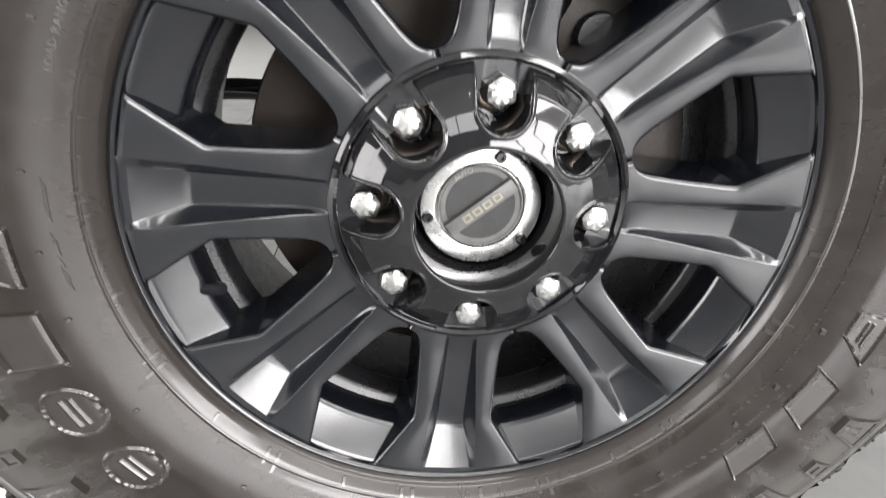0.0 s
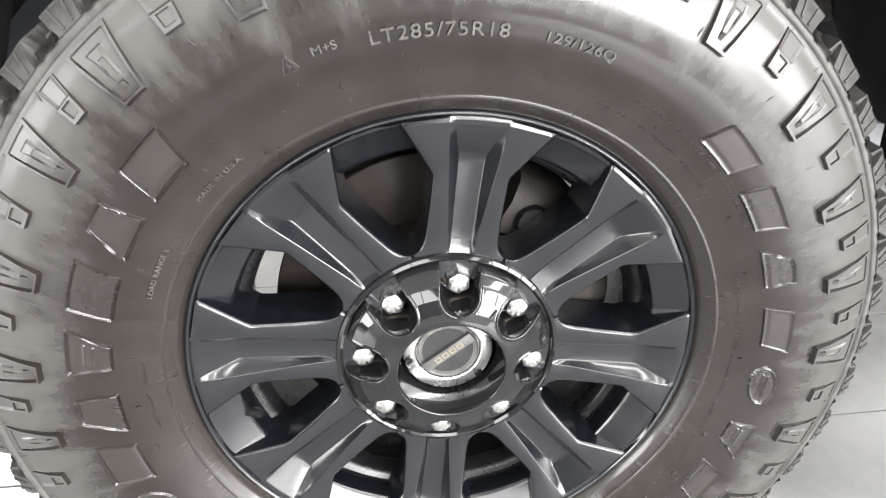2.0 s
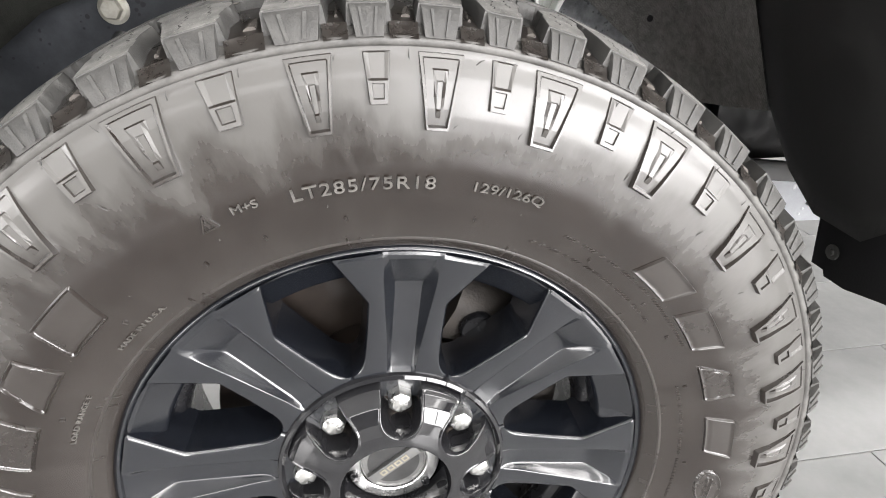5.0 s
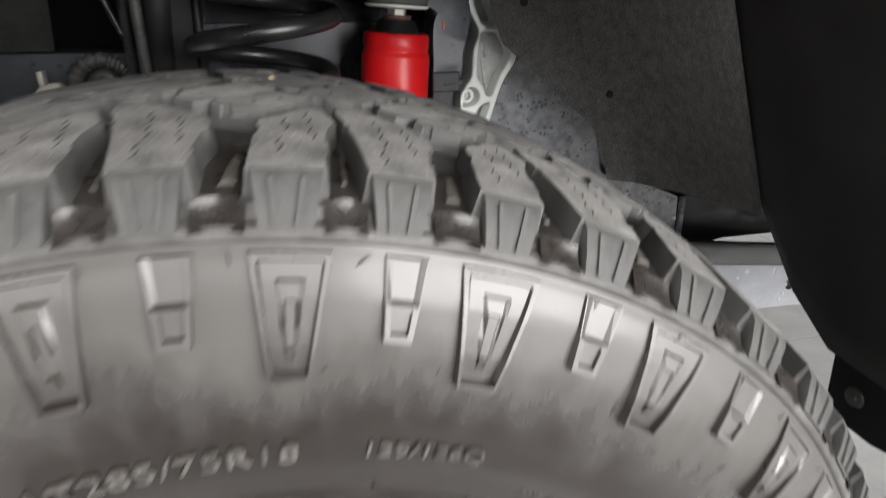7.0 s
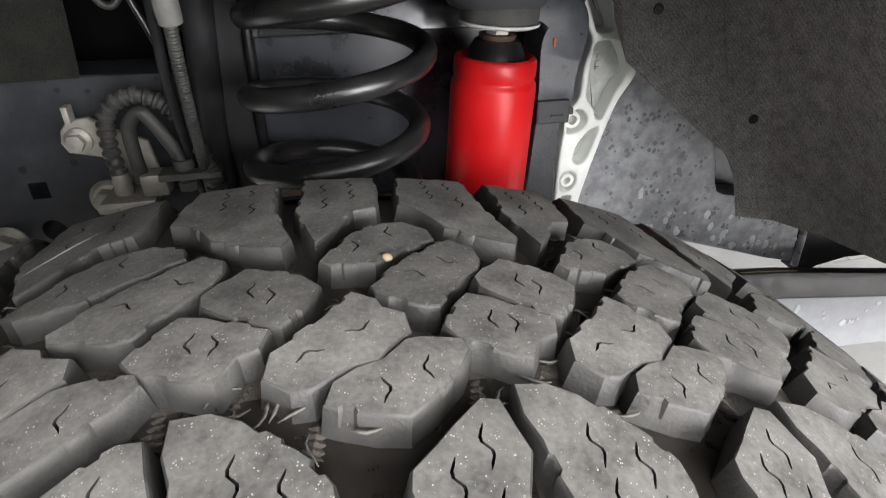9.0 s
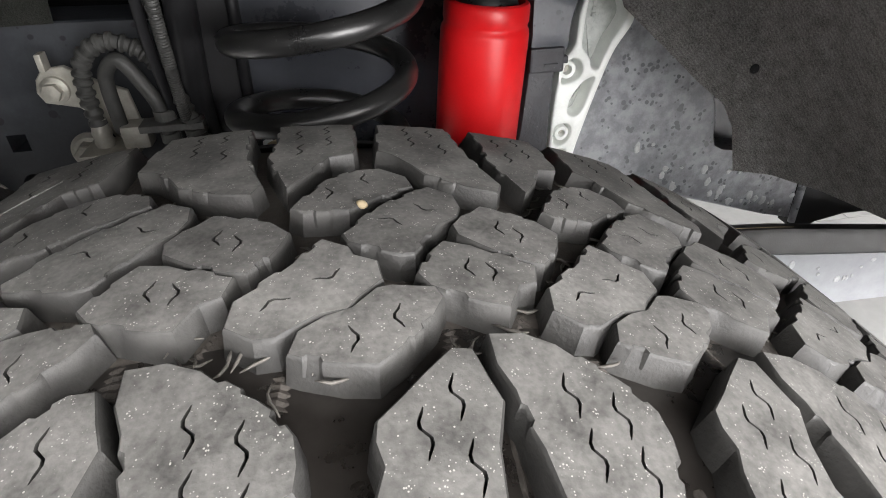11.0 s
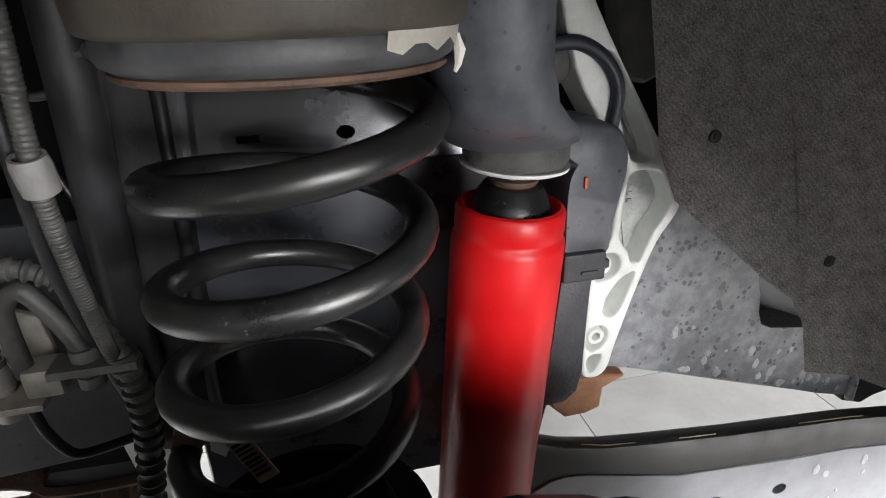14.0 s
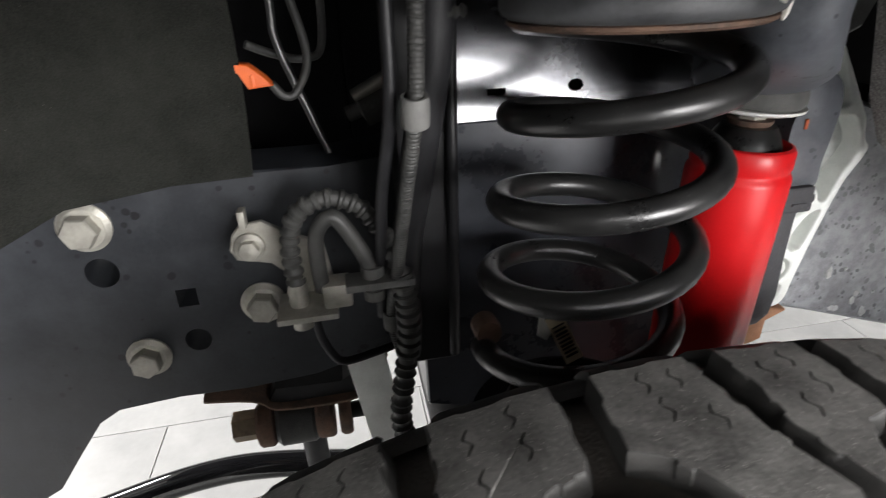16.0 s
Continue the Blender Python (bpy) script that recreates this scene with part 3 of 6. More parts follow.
def lug_mesh(kind, pitch):
    """A wedge on the sidewall, rising towards the hub, with a sunken field and an inner tongue."""
    k = pitch / 12.2
    bm = bmesh.new()
    if kind == "big":
        c, w0, w1, r0, r1 = 1.35 * k, 2.22 * k, 1.18 * k, 0.3990, 0.3495
        us = [0, 0.02, 0.04, 0.085, 0.115, 0.30, 0.33, 0.40, 0.43, 0.57, 0.60, 0.67, 0.70, 0.885, 0.915, 0.96, 0.98, 1]
        vs = [0, 0.02, 0.04, 0.065, 0.085, 0.20, 0.22, 0.34, 0.36, 0.55, 0.70, 0.72, 0.82, 0.84, 0.91, 0.93, 0.965, 1]
    else:
        c, w0, w1, r0, r1 = -4.85 * k, 1.36 * k, 0.92 * k, 0.3990, 0.3660
        us = [0, 0.05, 0.08, 0.22, 0.25, 0.5, 0.75, 0.78, 0.92, 0.95, 1]
        vs = [0, 0.03, 0.05, 0.50, 0.54, 0.58, 0.60, 0.68, 0.70, 0.86, 0.88, 0.96, 1]
    rows = []
    for u in us:
        rows.append([])
        for v in vs:
            r = r0 + (r1 - r0) * v
            d = c + (w0 + (w1 - w0) * v) * (1 - 2 * u)
            high = 0.0014 + (0.3990 - r) * 0.088
            m = abs(u - 0.5)
            if kind == "big":
                level = 1.0 if m > 0.40 or v < 0.07 or v > 0.92 else 0.38 - 0.2 * v
                if m < 0.185 * (1.15 - v) and 0.21 < v < 0.83:
                    level = 0.70
                if m < 0.085 and 0.35 < v < 0.71:
                    level = 0.42
            else:
                level = (0.8 if m > 0.41 or v < 0.04 else 0.22) if v < 0.52 else 1.0 if m > 0.26 or v < 0.59 or v > 0.87 else 0.50
            if u in (0, 1) or v in (0, 1):
                h = -0.001
            else:
                h = high * level
            a = radians(90 + d)
            rows[-1].append((r * math.cos(a), side_y(r) - h, r * math.sin(a)))
    grid(bm, rows)
    # steep walls get the dark rubber: crease dirt, and shade put into colour
    for f in bm.faces:
        f.normal_update()
        f.material_index = 1 if abs(f.normal.y) < 0.82 else 0
    bmesh.ops.recalc_face_normals(bm, faces=bm.faces[:])
    me = bpy.data.meshes.new("sidewall_lug")
    bm.to_mesh(me)
    bm.free()
    me.materials.append(LUG)
    me.materials.append(SIDE)
    return me


def scoop_mesh(pitch, which):
    """Hollow scoop between two shoulder faces, running out over the sidewall rib."""
    k = pitch / 12.2
    lo, hi = ((79.9, 82.1) if which == 0 else (73.7, 76.3))
    bm = bmesh.new()
    rows = []
    for i in range(8):
        f = i / 7
        r = 0.4060 + 0.0092 * f
        rows.append([])
        for j in range(9):
            g = j / 8
            a = radians(90 + (lo + (hi - lo) * g - 82.4) * k)
            proud = 0.0008 + 0.0045 * (1 - f) ** 3 + 0.0030 * (2 * g - 1) ** 2
            rows[-1].append((r * math.cos(a), side_y(r) - proud, r * math.sin(a)))
    grid(bm, rows)
    bmesh.ops.recalc_face_normals(bm, faces=bm.faces[:])
    me = bpy.data.meshes.new("shoulder_scoop")
    bm.to_mesh(me)
    bm.free()
    me.materials.append(SCOOP)
    me.shade_smooth()
    return me


meshes = {}
angle = PITCH_START
marks = []
for pitch in PITCHES:
    marks.append(angle)
    angle -= pitch
# the tread runs a little ahead of the sidewall pattern over the crown
tread_marks = [m - 0.2 if m == marks[3] else m + 0.3 if m == marks[5] else m for m in marks]
for i, pitch in enumerate(PITCHES):
    gap = (round((tread_marks[i - 1] - tread_marks[i]) % 360, 2), round((tread_marks[i] - tread_marks[(i + 1) % len(marks)]) % 360, 2))
    pieces = [("tread_block", b, block_mesh, gap) for b in BLOCKS] + [("tie_bar", b, tie_mesh, gap) for b in TIES] + [("sidewall_lug", "big", lug_mesh, pitch), ("sidewall_bar", "small", lug_mesh, pitch)] + [("shoulder_scoop", w, lambda k, p: scoop_mesh(p, k), pitch) for w in (0, 1)]
    for name, kind, make, size in pieces:
        key = (name, kind, size)
        if key not in meshes:
            meshes[key] = make(kind, size)
        ob = new(name, meshes[key])
        ob.parent = tire
        ob.matrix_parent_inverse = tire.matrix_basis.inverted()
        ob.matrix_basis = Matrix.Translation((0, 0, CZ)) @ Matrix.Rotation(radians(90 - (tread_marks[i] if size is gap else marks[i])), 4, "Y")


# dried strings of dressing and dust in the grooves over the crown
rng = random.Random(23)
bm = bmesh.new()
for i in range(260):
    th, y = rng.uniform(62, 112), rng.uniform(-0.070, 0.060)
    way = rng.uniform(0, 2 * math.pi)
    up = rng.uniform(-0.0100, -0.0062)
    pts = []
    for j in range(5):
        way += rng.uniform(-0.7, 0.7)
        step = rng.uniform(0.0015, 0.0042)
        th += math.degrees(step * math.cos(way) / 0.44)
        y += step * math.sin(way)
        r = max(crown(y) + up - 0.0010 * abs(j - 2), 0.4336)
        pts.append((r * math.cos(radians(th)), y, CZ + r * math.sin(radians(th))))
    tube(bm, pts, [0.0002, 0.0005 * rng.uniform(0.6, 1.6), 0.0006, 0.0005 * rng.uniform(0.6, 1.6), 0.0002], 4)
tagged(part("dried_residue", bm, surface("dried_dressing", (0.060, 0.054, 0.047), (0.16, 0.150, 0.135), (0.5, 0.75), scale=120, bump=0.2), tire, "dried dusty strings in the grooves", smooth="all"), kind="stuff")


def arc_text(string, start, radius, height, name, lift=0.0009, spread=1.0, stretch=1.0):
    """Raised lettering along the sidewall, reading clockwise with feet to the hub."""
    data = bpy.data.curves.new(name, "FONT")
    data.body, data.size, data.extrude, data.space_character = string, height * 1.4, 0.001, spread
    tmp = bpy.data.objects.new(name, data)
    scene.collection.objects.link(tmp)
    me = bpy.data.meshes.new_from_object(tmp.evaluated_get(bpy.context.evaluated_depsgraph_get()))
    bpy.data.objects.remove(tmp)
    for v in me.vertices:
        a, r = radians(start) - v.co.x * stretch / radius, radius + v.co.y
        v.co = (r * math.cos(a), side_y(r) - (lift if v.co.z > 0 else -0.0005), CZ + r * math.sin(a))
    me.materials.clear()
    me.materials.append(PRINT)
    ob = new(name, me)
    ob.parent = tire
    ob.matrix_parent_inverse = tire.matrix_basis.inverted()
    return tagged(ob, "raised rubber lettering on the sidewall")


arc_text("LT285/75R18", 101.2, 0.3085, 0.0095, "size_lettering", lift=0.0022, spread=1.12, stretch=1.22)
arc_text("129/126Q", 78.3, 0.3100, 0.0072, "load_lettering", lift=0.0018, spread=1.05, stretch=1.3)
arc_text("M+S", 108.6, 0.3125, 0.0062, "mud_snow_lettering", lift=0.0020, stretch=1.2)
arc_text("MADE IN U.S.A.", 136.5, 0.2735, 0.0038, "origin_lettering", lift=0.0013, stretch=1.3, spread=1.1)
arc_text("LOAD RANGE E", 157.5, 0.2735, 0.0038, "load_range_lettering", lift=0.0013, stretch=1.25, spread=1.1)

# the mountain and snowflake mark, a small raised triangle
bm = bmesh.new()


def side_pt(deg, r, h):
    return on_wheel(deg, r, side_y(r) - h)


def side_bar(bm, a, b, wide, h=0.0012):
    """A raised bar on the sidewall from (deg, r) a to b."""
    pa, pb = Vector((radians(a[0]) * a[1], a[1])), Vector((radians(b[0]) * b[1], b[1]))
    n = (pb - pa).normalized()
    n = Vector((-n.y, n.x)) * wide / 2
    steps = max(1, int((pb - pa).length / 0.006))
    rows = []
    for i in range(steps + 1):
        p = pa + (pb - pa) * i / steps
        row = []
        for s, hh in ((1.15, -0.0006), (0.8, h), (-0.8, h), (-1.15, -0.0006)):
            q = p + n * s
            row.append(side_pt(math.degrees(q.x / q.y), q.y, hh))
        rows.append(row)
    v = grid(bm, rows)
    bm.faces.new(v[0])
    bm.faces.new(v[-1])


for a, b in (((113.0, 0.3085), (110.8, 0.3085)), ((113.0, 0.3085), (111.9, 0.3200)), ((110.8, 0.3085), (111.9, 0.3200)), ((111.9, 0.310), (111.9, 0.3165)), ((112.4, 0.3115), (111.4, 0.3145)), ((111.4, 0.3115), (112.4, 0.3145))):
    side_bar(bm, a, b, 0.0009)
part("snow_mark", bm, SIDE, tire)


def letter_shape(bm, c, r, w, h, kind):
    """One large sidewall letter as a plain pad (slanted, tapered or oval): a raised border round a hatched, lower field."""
    rows = []
    for i in range(61):
        u = i / 60
        rows.append([])
        for j in range(25):
            v = j / 24
            wide = w * (1.0 - 0.45 * v if kind == "taper" else 0.55 + 0.45 * v if kind == "flare" else 1.0)
            if kind == "oval":
                edge = (1 - math.hypot(2 * u - 1, 2 * v - 1)) * h * 500
            else:
                edge = min(u * wide * 5.4, (1 - u) * wide * 5.4, v * h * 1000, (1 - v) * h * 1000)
            ridge = max(0.0, 1 - abs(edge - 1.5) / 1.5)
            field = 0.0005 + 0.00025 * (i % 2) if edge > 3 else 0.0
            if kind in ("oval", "flare") and abs(u - 0.5) < 0.28 and abs(v - 0.5) < 0.11:
                field = 0.0018 if abs(v - 0.5) > 0.05 else 0.0004
            d = c + wide * (0.5 - u) - w * 0.20 * (v - 0.5)
            rows[-1].append(side_pt(d, r + h * (v - 0.5), -0.0008 if edge <= 0.2 else field + 0.0026 * ridge))
    grid(bm, rows)


PADS_A = ("slant", "slant", "taper", "slant", "oval", "flare", "slant", "slant")
PADS_B = ("slant", "taper", "slant", "flare", "taper", "slant", "oval", "oval")
for start, step, pads, r, h in ((44.0, -12.35, PADS_A, 0.3120, 0.0275), (134.8, 11.3, PADS_B, 0.3140, 0.0350)):
    for i, kind in enumerate(pads):
        bm = bmesh.new()
        letter_shape(bm, start + step * i, r, 8.6 if step < 0 else 8.4, h, kind)
        part("name_bar", bm, SIDE, tire, "outlined raised pad of the maker's lettering", smooth=70)

# moulding whiskers round the bead and over the sidewall
bm = bmesh.new()
tube(bm, [(0, 0, 0), (0.0003, -0.0006, 0.002), (0.0009, -0.0011, 0.0045), (0.0020, -0.0010, 0.0066)], [0.0005, 0.00042, 0.00036, 0.0002], 5)
bmesh.ops.recalc_face_normals(bm, faces=bm.faces[:])
whisker = bpy.data.meshes.new("whisker")
bm.to_mesh(whisker)
bm.free()
whisker.materials.append(TREADSIDE)
rng = random.Random(11)
for r0, count in ((0.2665, 48), (0.298, 26), (0.352, 30), (0.3935, 50)):
    for i in range(count):
        deg = 360 * (i + rng.uniform(-0.2, 0.2)) / count
        ob = new("whisker", whisker)
        ob.parent = tire
        ob.matrix_parent_inverse = tire.matrix_basis.inverted()
        ob.matrix_basis = Matrix.Translation(on_wheel(deg, r0, side_y(r0) + 0.0003)) @ Matrix.Rotation(radians(90 - deg + rng.uniform(-35, 35)), 4, "Y") @ Matrix.Scale(rng.uniform(0.6, 1.2), 4)

# a small tan pebble caught in the tread
bm = bmesh.new()
bmesh.ops.create_icosphere(bm, subdivisions=2, radius=0.0021)
for v in bm.verts:
    v.co = v.co * (1 + 0.5 * noise.noise(v.co * 420))
    v.co.z *= 0.7
bm.transform(Matrix.Translation((0.0383, 0.0100, 0.8708)))
tagged(part("pebble", bm, surface("tan_pebble", (0.20, 0.155, 0.085), (0.32, 0.26, 0.165), (0.6, 0.8), scale=300, bump=0.3), smooth=60), "small tan pebble wedged in the tire tread", "pebble")

# mould ticks near the bead and small rows of unreadable print
bm = bmesh.new()
for i in range(40):
    d = i * 9 + 4 * math.sin(i * 2.1)
    side_bar(bm, (d, 0.2545), (d + 0.25, 0.262 + 0.003 * (i % 3)), 0.0007, 0.0009)
for i in range(24):
    d = i * 15 + 5 * math.sin(i * 1.3)
    side_bar(bm, (d, 0.284), (d + 0.15, 0.2875), 0.0008, 0.0014)
tagged(part("mould_tick", bm, SIDE, tire), kind="stuff")
rng = random.Random(4)
for start, end, r in ((62, 30, 0.2925), (66, 38, 0.2775), (20, -40, 0.2775), (176, 171, 0.275), (186, 178, 0.275), (-62, -30, 0.2905)):
    bm = bmesh.new()
    d = max(start, end)
    while d > min(start, end):
        w = 0.25 + 0.35 * rng.random()
        side_bar(bm, (d, r + 0.0018), (d - w, r + 0.0018), 0.0026, 0.0006)
        d -= w + (0.28 if rng.random() < 0.8 else 1.2)
    tagged(part("small_print", bm, SIDE, tire), kind="stuff")

# ---- the wheel ----
wheel = thing("wheel", (0, 0, CZ), "dark slate-grey eight-spoke alloy truck wheel with gloss black hub cover", "wheel")
SPIN = -6.0  # degrees the wheel stands turned

bm = bmesh.new()
lathe(bm, [(0.2428, -0.1030), (0.2440, -0.1062), (0.2462, -0.1078), (0.2485, -0.1070), (0.2500, -0.1040), (0.2480, -0.0960), (0.2395, -0.0920), (0.2405, -0.0990)], 160, (0, 0, CZ), closed=True)
part("rim_lip", bm, PAINT, wheel, smooth=50)
bm = bmesh.new()
lathe(bm, [(0.2440, -0.1035), (0.2415, -0.1028), (0.2395, -0.1012), (0.2375, -0.0990), (0.2170, -0.0850), (0.2148, -0.0832), (0.2136, -0.0812), (0.2132, -0.0788), (0.2140, -0.0600)], 160, (0, 0, CZ))
part("window_ledge", bm, PAINT, wheel, "sloping slate-grey ledge at the outer end of the windows", smooth=24)
bm = bmesh.new()
lathe(bm, [(0.2140, -0.0605), (0.2132, -0.0570), (0.2085, -0.0545), (0.2065, -0.0530), (0.2050, -0.0505), (0.2022, -0.0370), (0.2020, -0.0350), (0.2030, -0.0330), (0.2045, -0.0320), (0.2080, 0.0100), (0.2160, 0.0600), (0.2250, 0.0980), (0.2400, 0.1050), (0.2420, 0.1000), (0.2300, 0.0940), (0.2190, 0.0300), (0.2240, -0.0600), (0.2400, -0.0800), (0.2450, -0.0980)], 160, (0, 0, CZ))
part("rim_barrel", bm, BARREL, wheel, "black inner barrel of the rim", smooth=30)

STATION = [0.086, 0.100, 0.112, 0.1165, 0.1175, 0.119, 0.121, 0.124, 0.128, 0.134, 0.145, 0.160, 0.175, 0.186, 0.191, 0.194, 0.198, 0.203, 0.2055, 0.207, 0.210, 0.218, 0.226, 0.233, 0.2375, 0.2395, 0.2415, 0.2428, 0.2440]
HALF = 0.3927


def spoke_section(r):
    """Half a section: channel floor, its flank, the flat band and a rounded edge down into the window."""
    def along(xs, ys):
        return float(np.interp(r, xs, ys))

    edge = r * HALF if r <= 0.1165 else along([0.1165, 0.1175, 0.119, 0.121, 0.124, 0.128, 0.134, 0.16, 0.191, 0.194, 0.2415, 0.2428, 0.244], [0.0457, 0.0425, 0.0402, 0.0384, 0.0368, 0.0358, 0.0350, 0.0342, 0.0344, 0.0352, 0.0660, 0.0720, 0.0958])
    ridge = along([0.086, 0.112, 0.13, 0.2, 0.2395], [0.0125, 0.0132, 0.0142, 0.0215, 0.0250])
    floor = along([0.086, 0.112, 0.13, 0.2, 0.206, 0.2395], [0.0095, 0.0098, 0.0098, 0.0112, 0.0118, 0.0205])
    y_band = along([0.086, 0.112, 0.13, 0.19, 0.2395, 0.244], [-0.0862, -0.0868, -0.0885, -0.0975, -0.1072, -0.1062])
    y_floor = along([0.086, 0.112, 0.118, 0.13, 0.203, 0.207, 0.2375, 0.2415, 0.244], [-0.0860, -0.0860, -0.0838, -0.0815, -0.0850, -0.0862, -0.1058, -0.1066, -0.1058])
    back = along([0.086, 0.2, 0.244], [-0.030, -0.042, -0.070])
    rise = min(0.0012, max(0.0, (y_floor - y_band) * 0.3))
    dx, dy = ridge - floor, y_band - y_floor
    out = [(0.0, y_floor), (floor - 0.0012, y_floor)]
    out += [(floor + 0.0012 * (k / 3 - 0.5) * 2 * (1 if k > 1 else 0.6), y_floor - rise * (k / 3) ** 2) for k in (1, 2, 3)]
    out += [(floor + dx * f, y_floor + dy * f) for f in (0.5, 0.8)]
    out += [(ridge - 0.0012 + 0.0012 * k / 2, y_band + rise * (1 - k / 3) ** 2) for k in (1, 2, 3)]
    fillet = 0.0042
    out += [(max(edge - fillet - 0.004, ridge + 0.0014), y_band + 0.0002)]
    for k in range(9):
        a = math.pi / 2 * k / 8
        out.append((max(edge - fillet + fillet * math.sin(a), ridge + 0.0016 + 0.0002 * k), y_band + 0.0004 + fillet * (1 - math.cos(a))))
    return out + [(max(edge + 0.0010, ridge + 0.005), (y_band + back) / 2), (max(edge + 0.0018, ridge + 0.005), back)]


spoke_bm = bmesh.new()
rows = []
for r in STATION:
    half = spoke_section(r)
    line = [(-s, y) for s, y in half[::-1]] + half[1:]
    rows.append([(r * math.sin(s / r), y, r * math.cos(s / r)) for s, y in line])
grid(spoke_bm, rows)
bmesh.ops.recalc_face_normals(spoke_bm, faces=spoke_bm.faces[:])
spoke_me = bpy.data.meshes.new("spoke")
spoke_bm.to_mesh(spoke_me)
spoke_bm.free()
spoke_me.materials.append(PAINT)
spoke_me.shade_smooth()
spoke_me.set_sharp_from_angle(angle=radians(19))
for k in range(8):
    ob = new("spoke", spoke_me)
    ob.parent, ob.matrix_parent_inverse = wheel, wheel.matrix_basis.inverted()
    ob.matrix_basis = Matrix.Translation((0, 0, CZ)) @ Matrix.Rotation(radians(45 * k - SPIN), 4, "Y")
    tagged(ob, "faceted spoke with a sunken centre channel")

# hub seat under the cover
bm = bmesh.new()
lathe(bm, [(0.0, -0.066), (0.1030, -0.066), (0.1045, -0.080), (0.1055, -0.0895), (0.1080, -0.0915), (0.1110, -0.0900), (0.1125, -0.0850), (0.1125, -0.0700)], 96, (0, 0, CZ))
part("hub_seat", bm, GLOSS, wheel, smooth=40)

# gloss black cover with eight open pockets
bm = bmesh.new()
rows = []
RS = [0.0520, 0.0524, 0.0530, 0.0540] + [0.0552 + 0.0010 * i for i in range(47)] + [0.1025, 0.1035, 0.1040]
for k in range(720):
    th = 2 * math.pi * k / 720
    row = [(0.0495 * math.sin(th), -0.0800, 0.0495 * math.cos(th) + CZ), (0.0508 * math.sin(th), -0.1000, 0.0508 * math.cos(th) + CZ)]
    loc = ((math.degrees(th) + SPIN + 22.5) % 45 - 22.5)
    for r in RS:
        s, a = r * math.sin(radians(loc)), r * math.cos(radians(loc))
        dome = float(np.interp(r, [0.0520, 0.0524, 0.0530, 0.0540, 0.058, 0.066, 0.078, 0.090, 0.099, 0.1025, 0.104], [-0.1165, -0.1180, -0.1188, -0.1192, -0.1185, -0.1165, -0.1125, -0.1060, -0.0985, -0.0940, -0.0880]))
        lip = max(0.0, a - 0.0800)
        width = 0.0150 + 0.06 * lip
        d = math.hypot(s, a - 0.0800) - 0.0150 if a < 0.0800 else abs(s) - width
        f = min(1.0, max(0.0, d / 0.0032))
        f = f * f * (3 - 2 * f)
        edge = 0.0010 * math.exp(-((d - 0.0042) / 0.0012) ** 2)
        pocket = -0.0725
        y = pocket + (dome - pocket) * f - edge
        row.append((r * math.sin(th), y, r * math.cos(th) + CZ))
    rows.append(row)
grid(bm, rows, close_u=True)
part("hub_cover", bm, GLOSS, wheel, "gloss black plastic hub cover with open lug pockets", smooth=60)

# chrome lug nuts
bm = bmesh.new()
rows = []
for r, y in ((0.0122, -0.0740), (0.0124, -0.0925), (0.0122, -0.0940), (0.0104, -0.0972), (0.0070, -0.0992), (0.0, -0.0998)):
    row = []
    for k in range(36):
        a = 2 * math.pi * k / 36
        hexr = math.cos(math.pi / 6) / math.cos((a + math.pi / 6) % (math.pi / 3) - math.pi / 6)
        mixr = 1.0 if y < -0.0985 else hexr ** (1.0 if y > -0.096 else 0.5)
        row.append((r * mixr * math.cos(a), y, r * mixr * math.sin(a)))
    rows.append(row)
grid(bm, rows, close_v=True)
bmesh.ops.recalc_face_normals(bm, faces=bm.faces[:])
nut_me = bpy.data.meshes.new("lug_nut")
bm.to_mesh(nut_me)
bm.free()
nut_me.materials.append(surface("dulled_chrome_nut", (0.50, 0.50, 0.49), (0.70, 0.70, 0.68), (0.20, 0.38), metal=1.0, scale=120, bump=0.06))
nut_me.shade_smooth()
nut_me.set_sharp_from_angle(angle=radians(28))
bm = bmesh.new()
lathe(bm, [(0.0125, -0.0640), (0.0165, -0.0640), (0.0170, -0.0720), (0.0160, -0.0755), (0.0138, -0.0775), (0.0118, -0.0778)], 36, (0, 0, 0))
bmesh.ops.recalc_face_normals(bm, faces=bm.faces[:])
seat_me = bpy.data.meshes.new("nut_seat")
bm.to_mesh(seat_me)
bm.free()
seat_me.materials.append(surface("bronze_tinted_steel", (0.24, 0.19, 0.15), (0.42, 0.35, 0.29), (0.25, 0.45), metal=0.9, scale=90, bump=0.08))
seat_me.shade_smooth()
for k in range(8):
    ob = new("lug_nut", nut_me)
    ob.parent, ob.matrix_parent_inverse = wheel, wheel.matrix_basis.inverted()
    a = radians(90 + SPIN + 45 * k)
    ob.matrix_basis = Matrix.Translation((0.085 * math.cos(a), 0, CZ + 0.085 * math.sin(a))) @ Matrix.Rotation(0.37 * k * k, 4, "Y")
    tagged(ob, "chrome acorn lug nut")
    seat = new("nut_seat", seat_me)
    seat.parent = ob
    tagged(seat, "bronze-tinted conical seat")

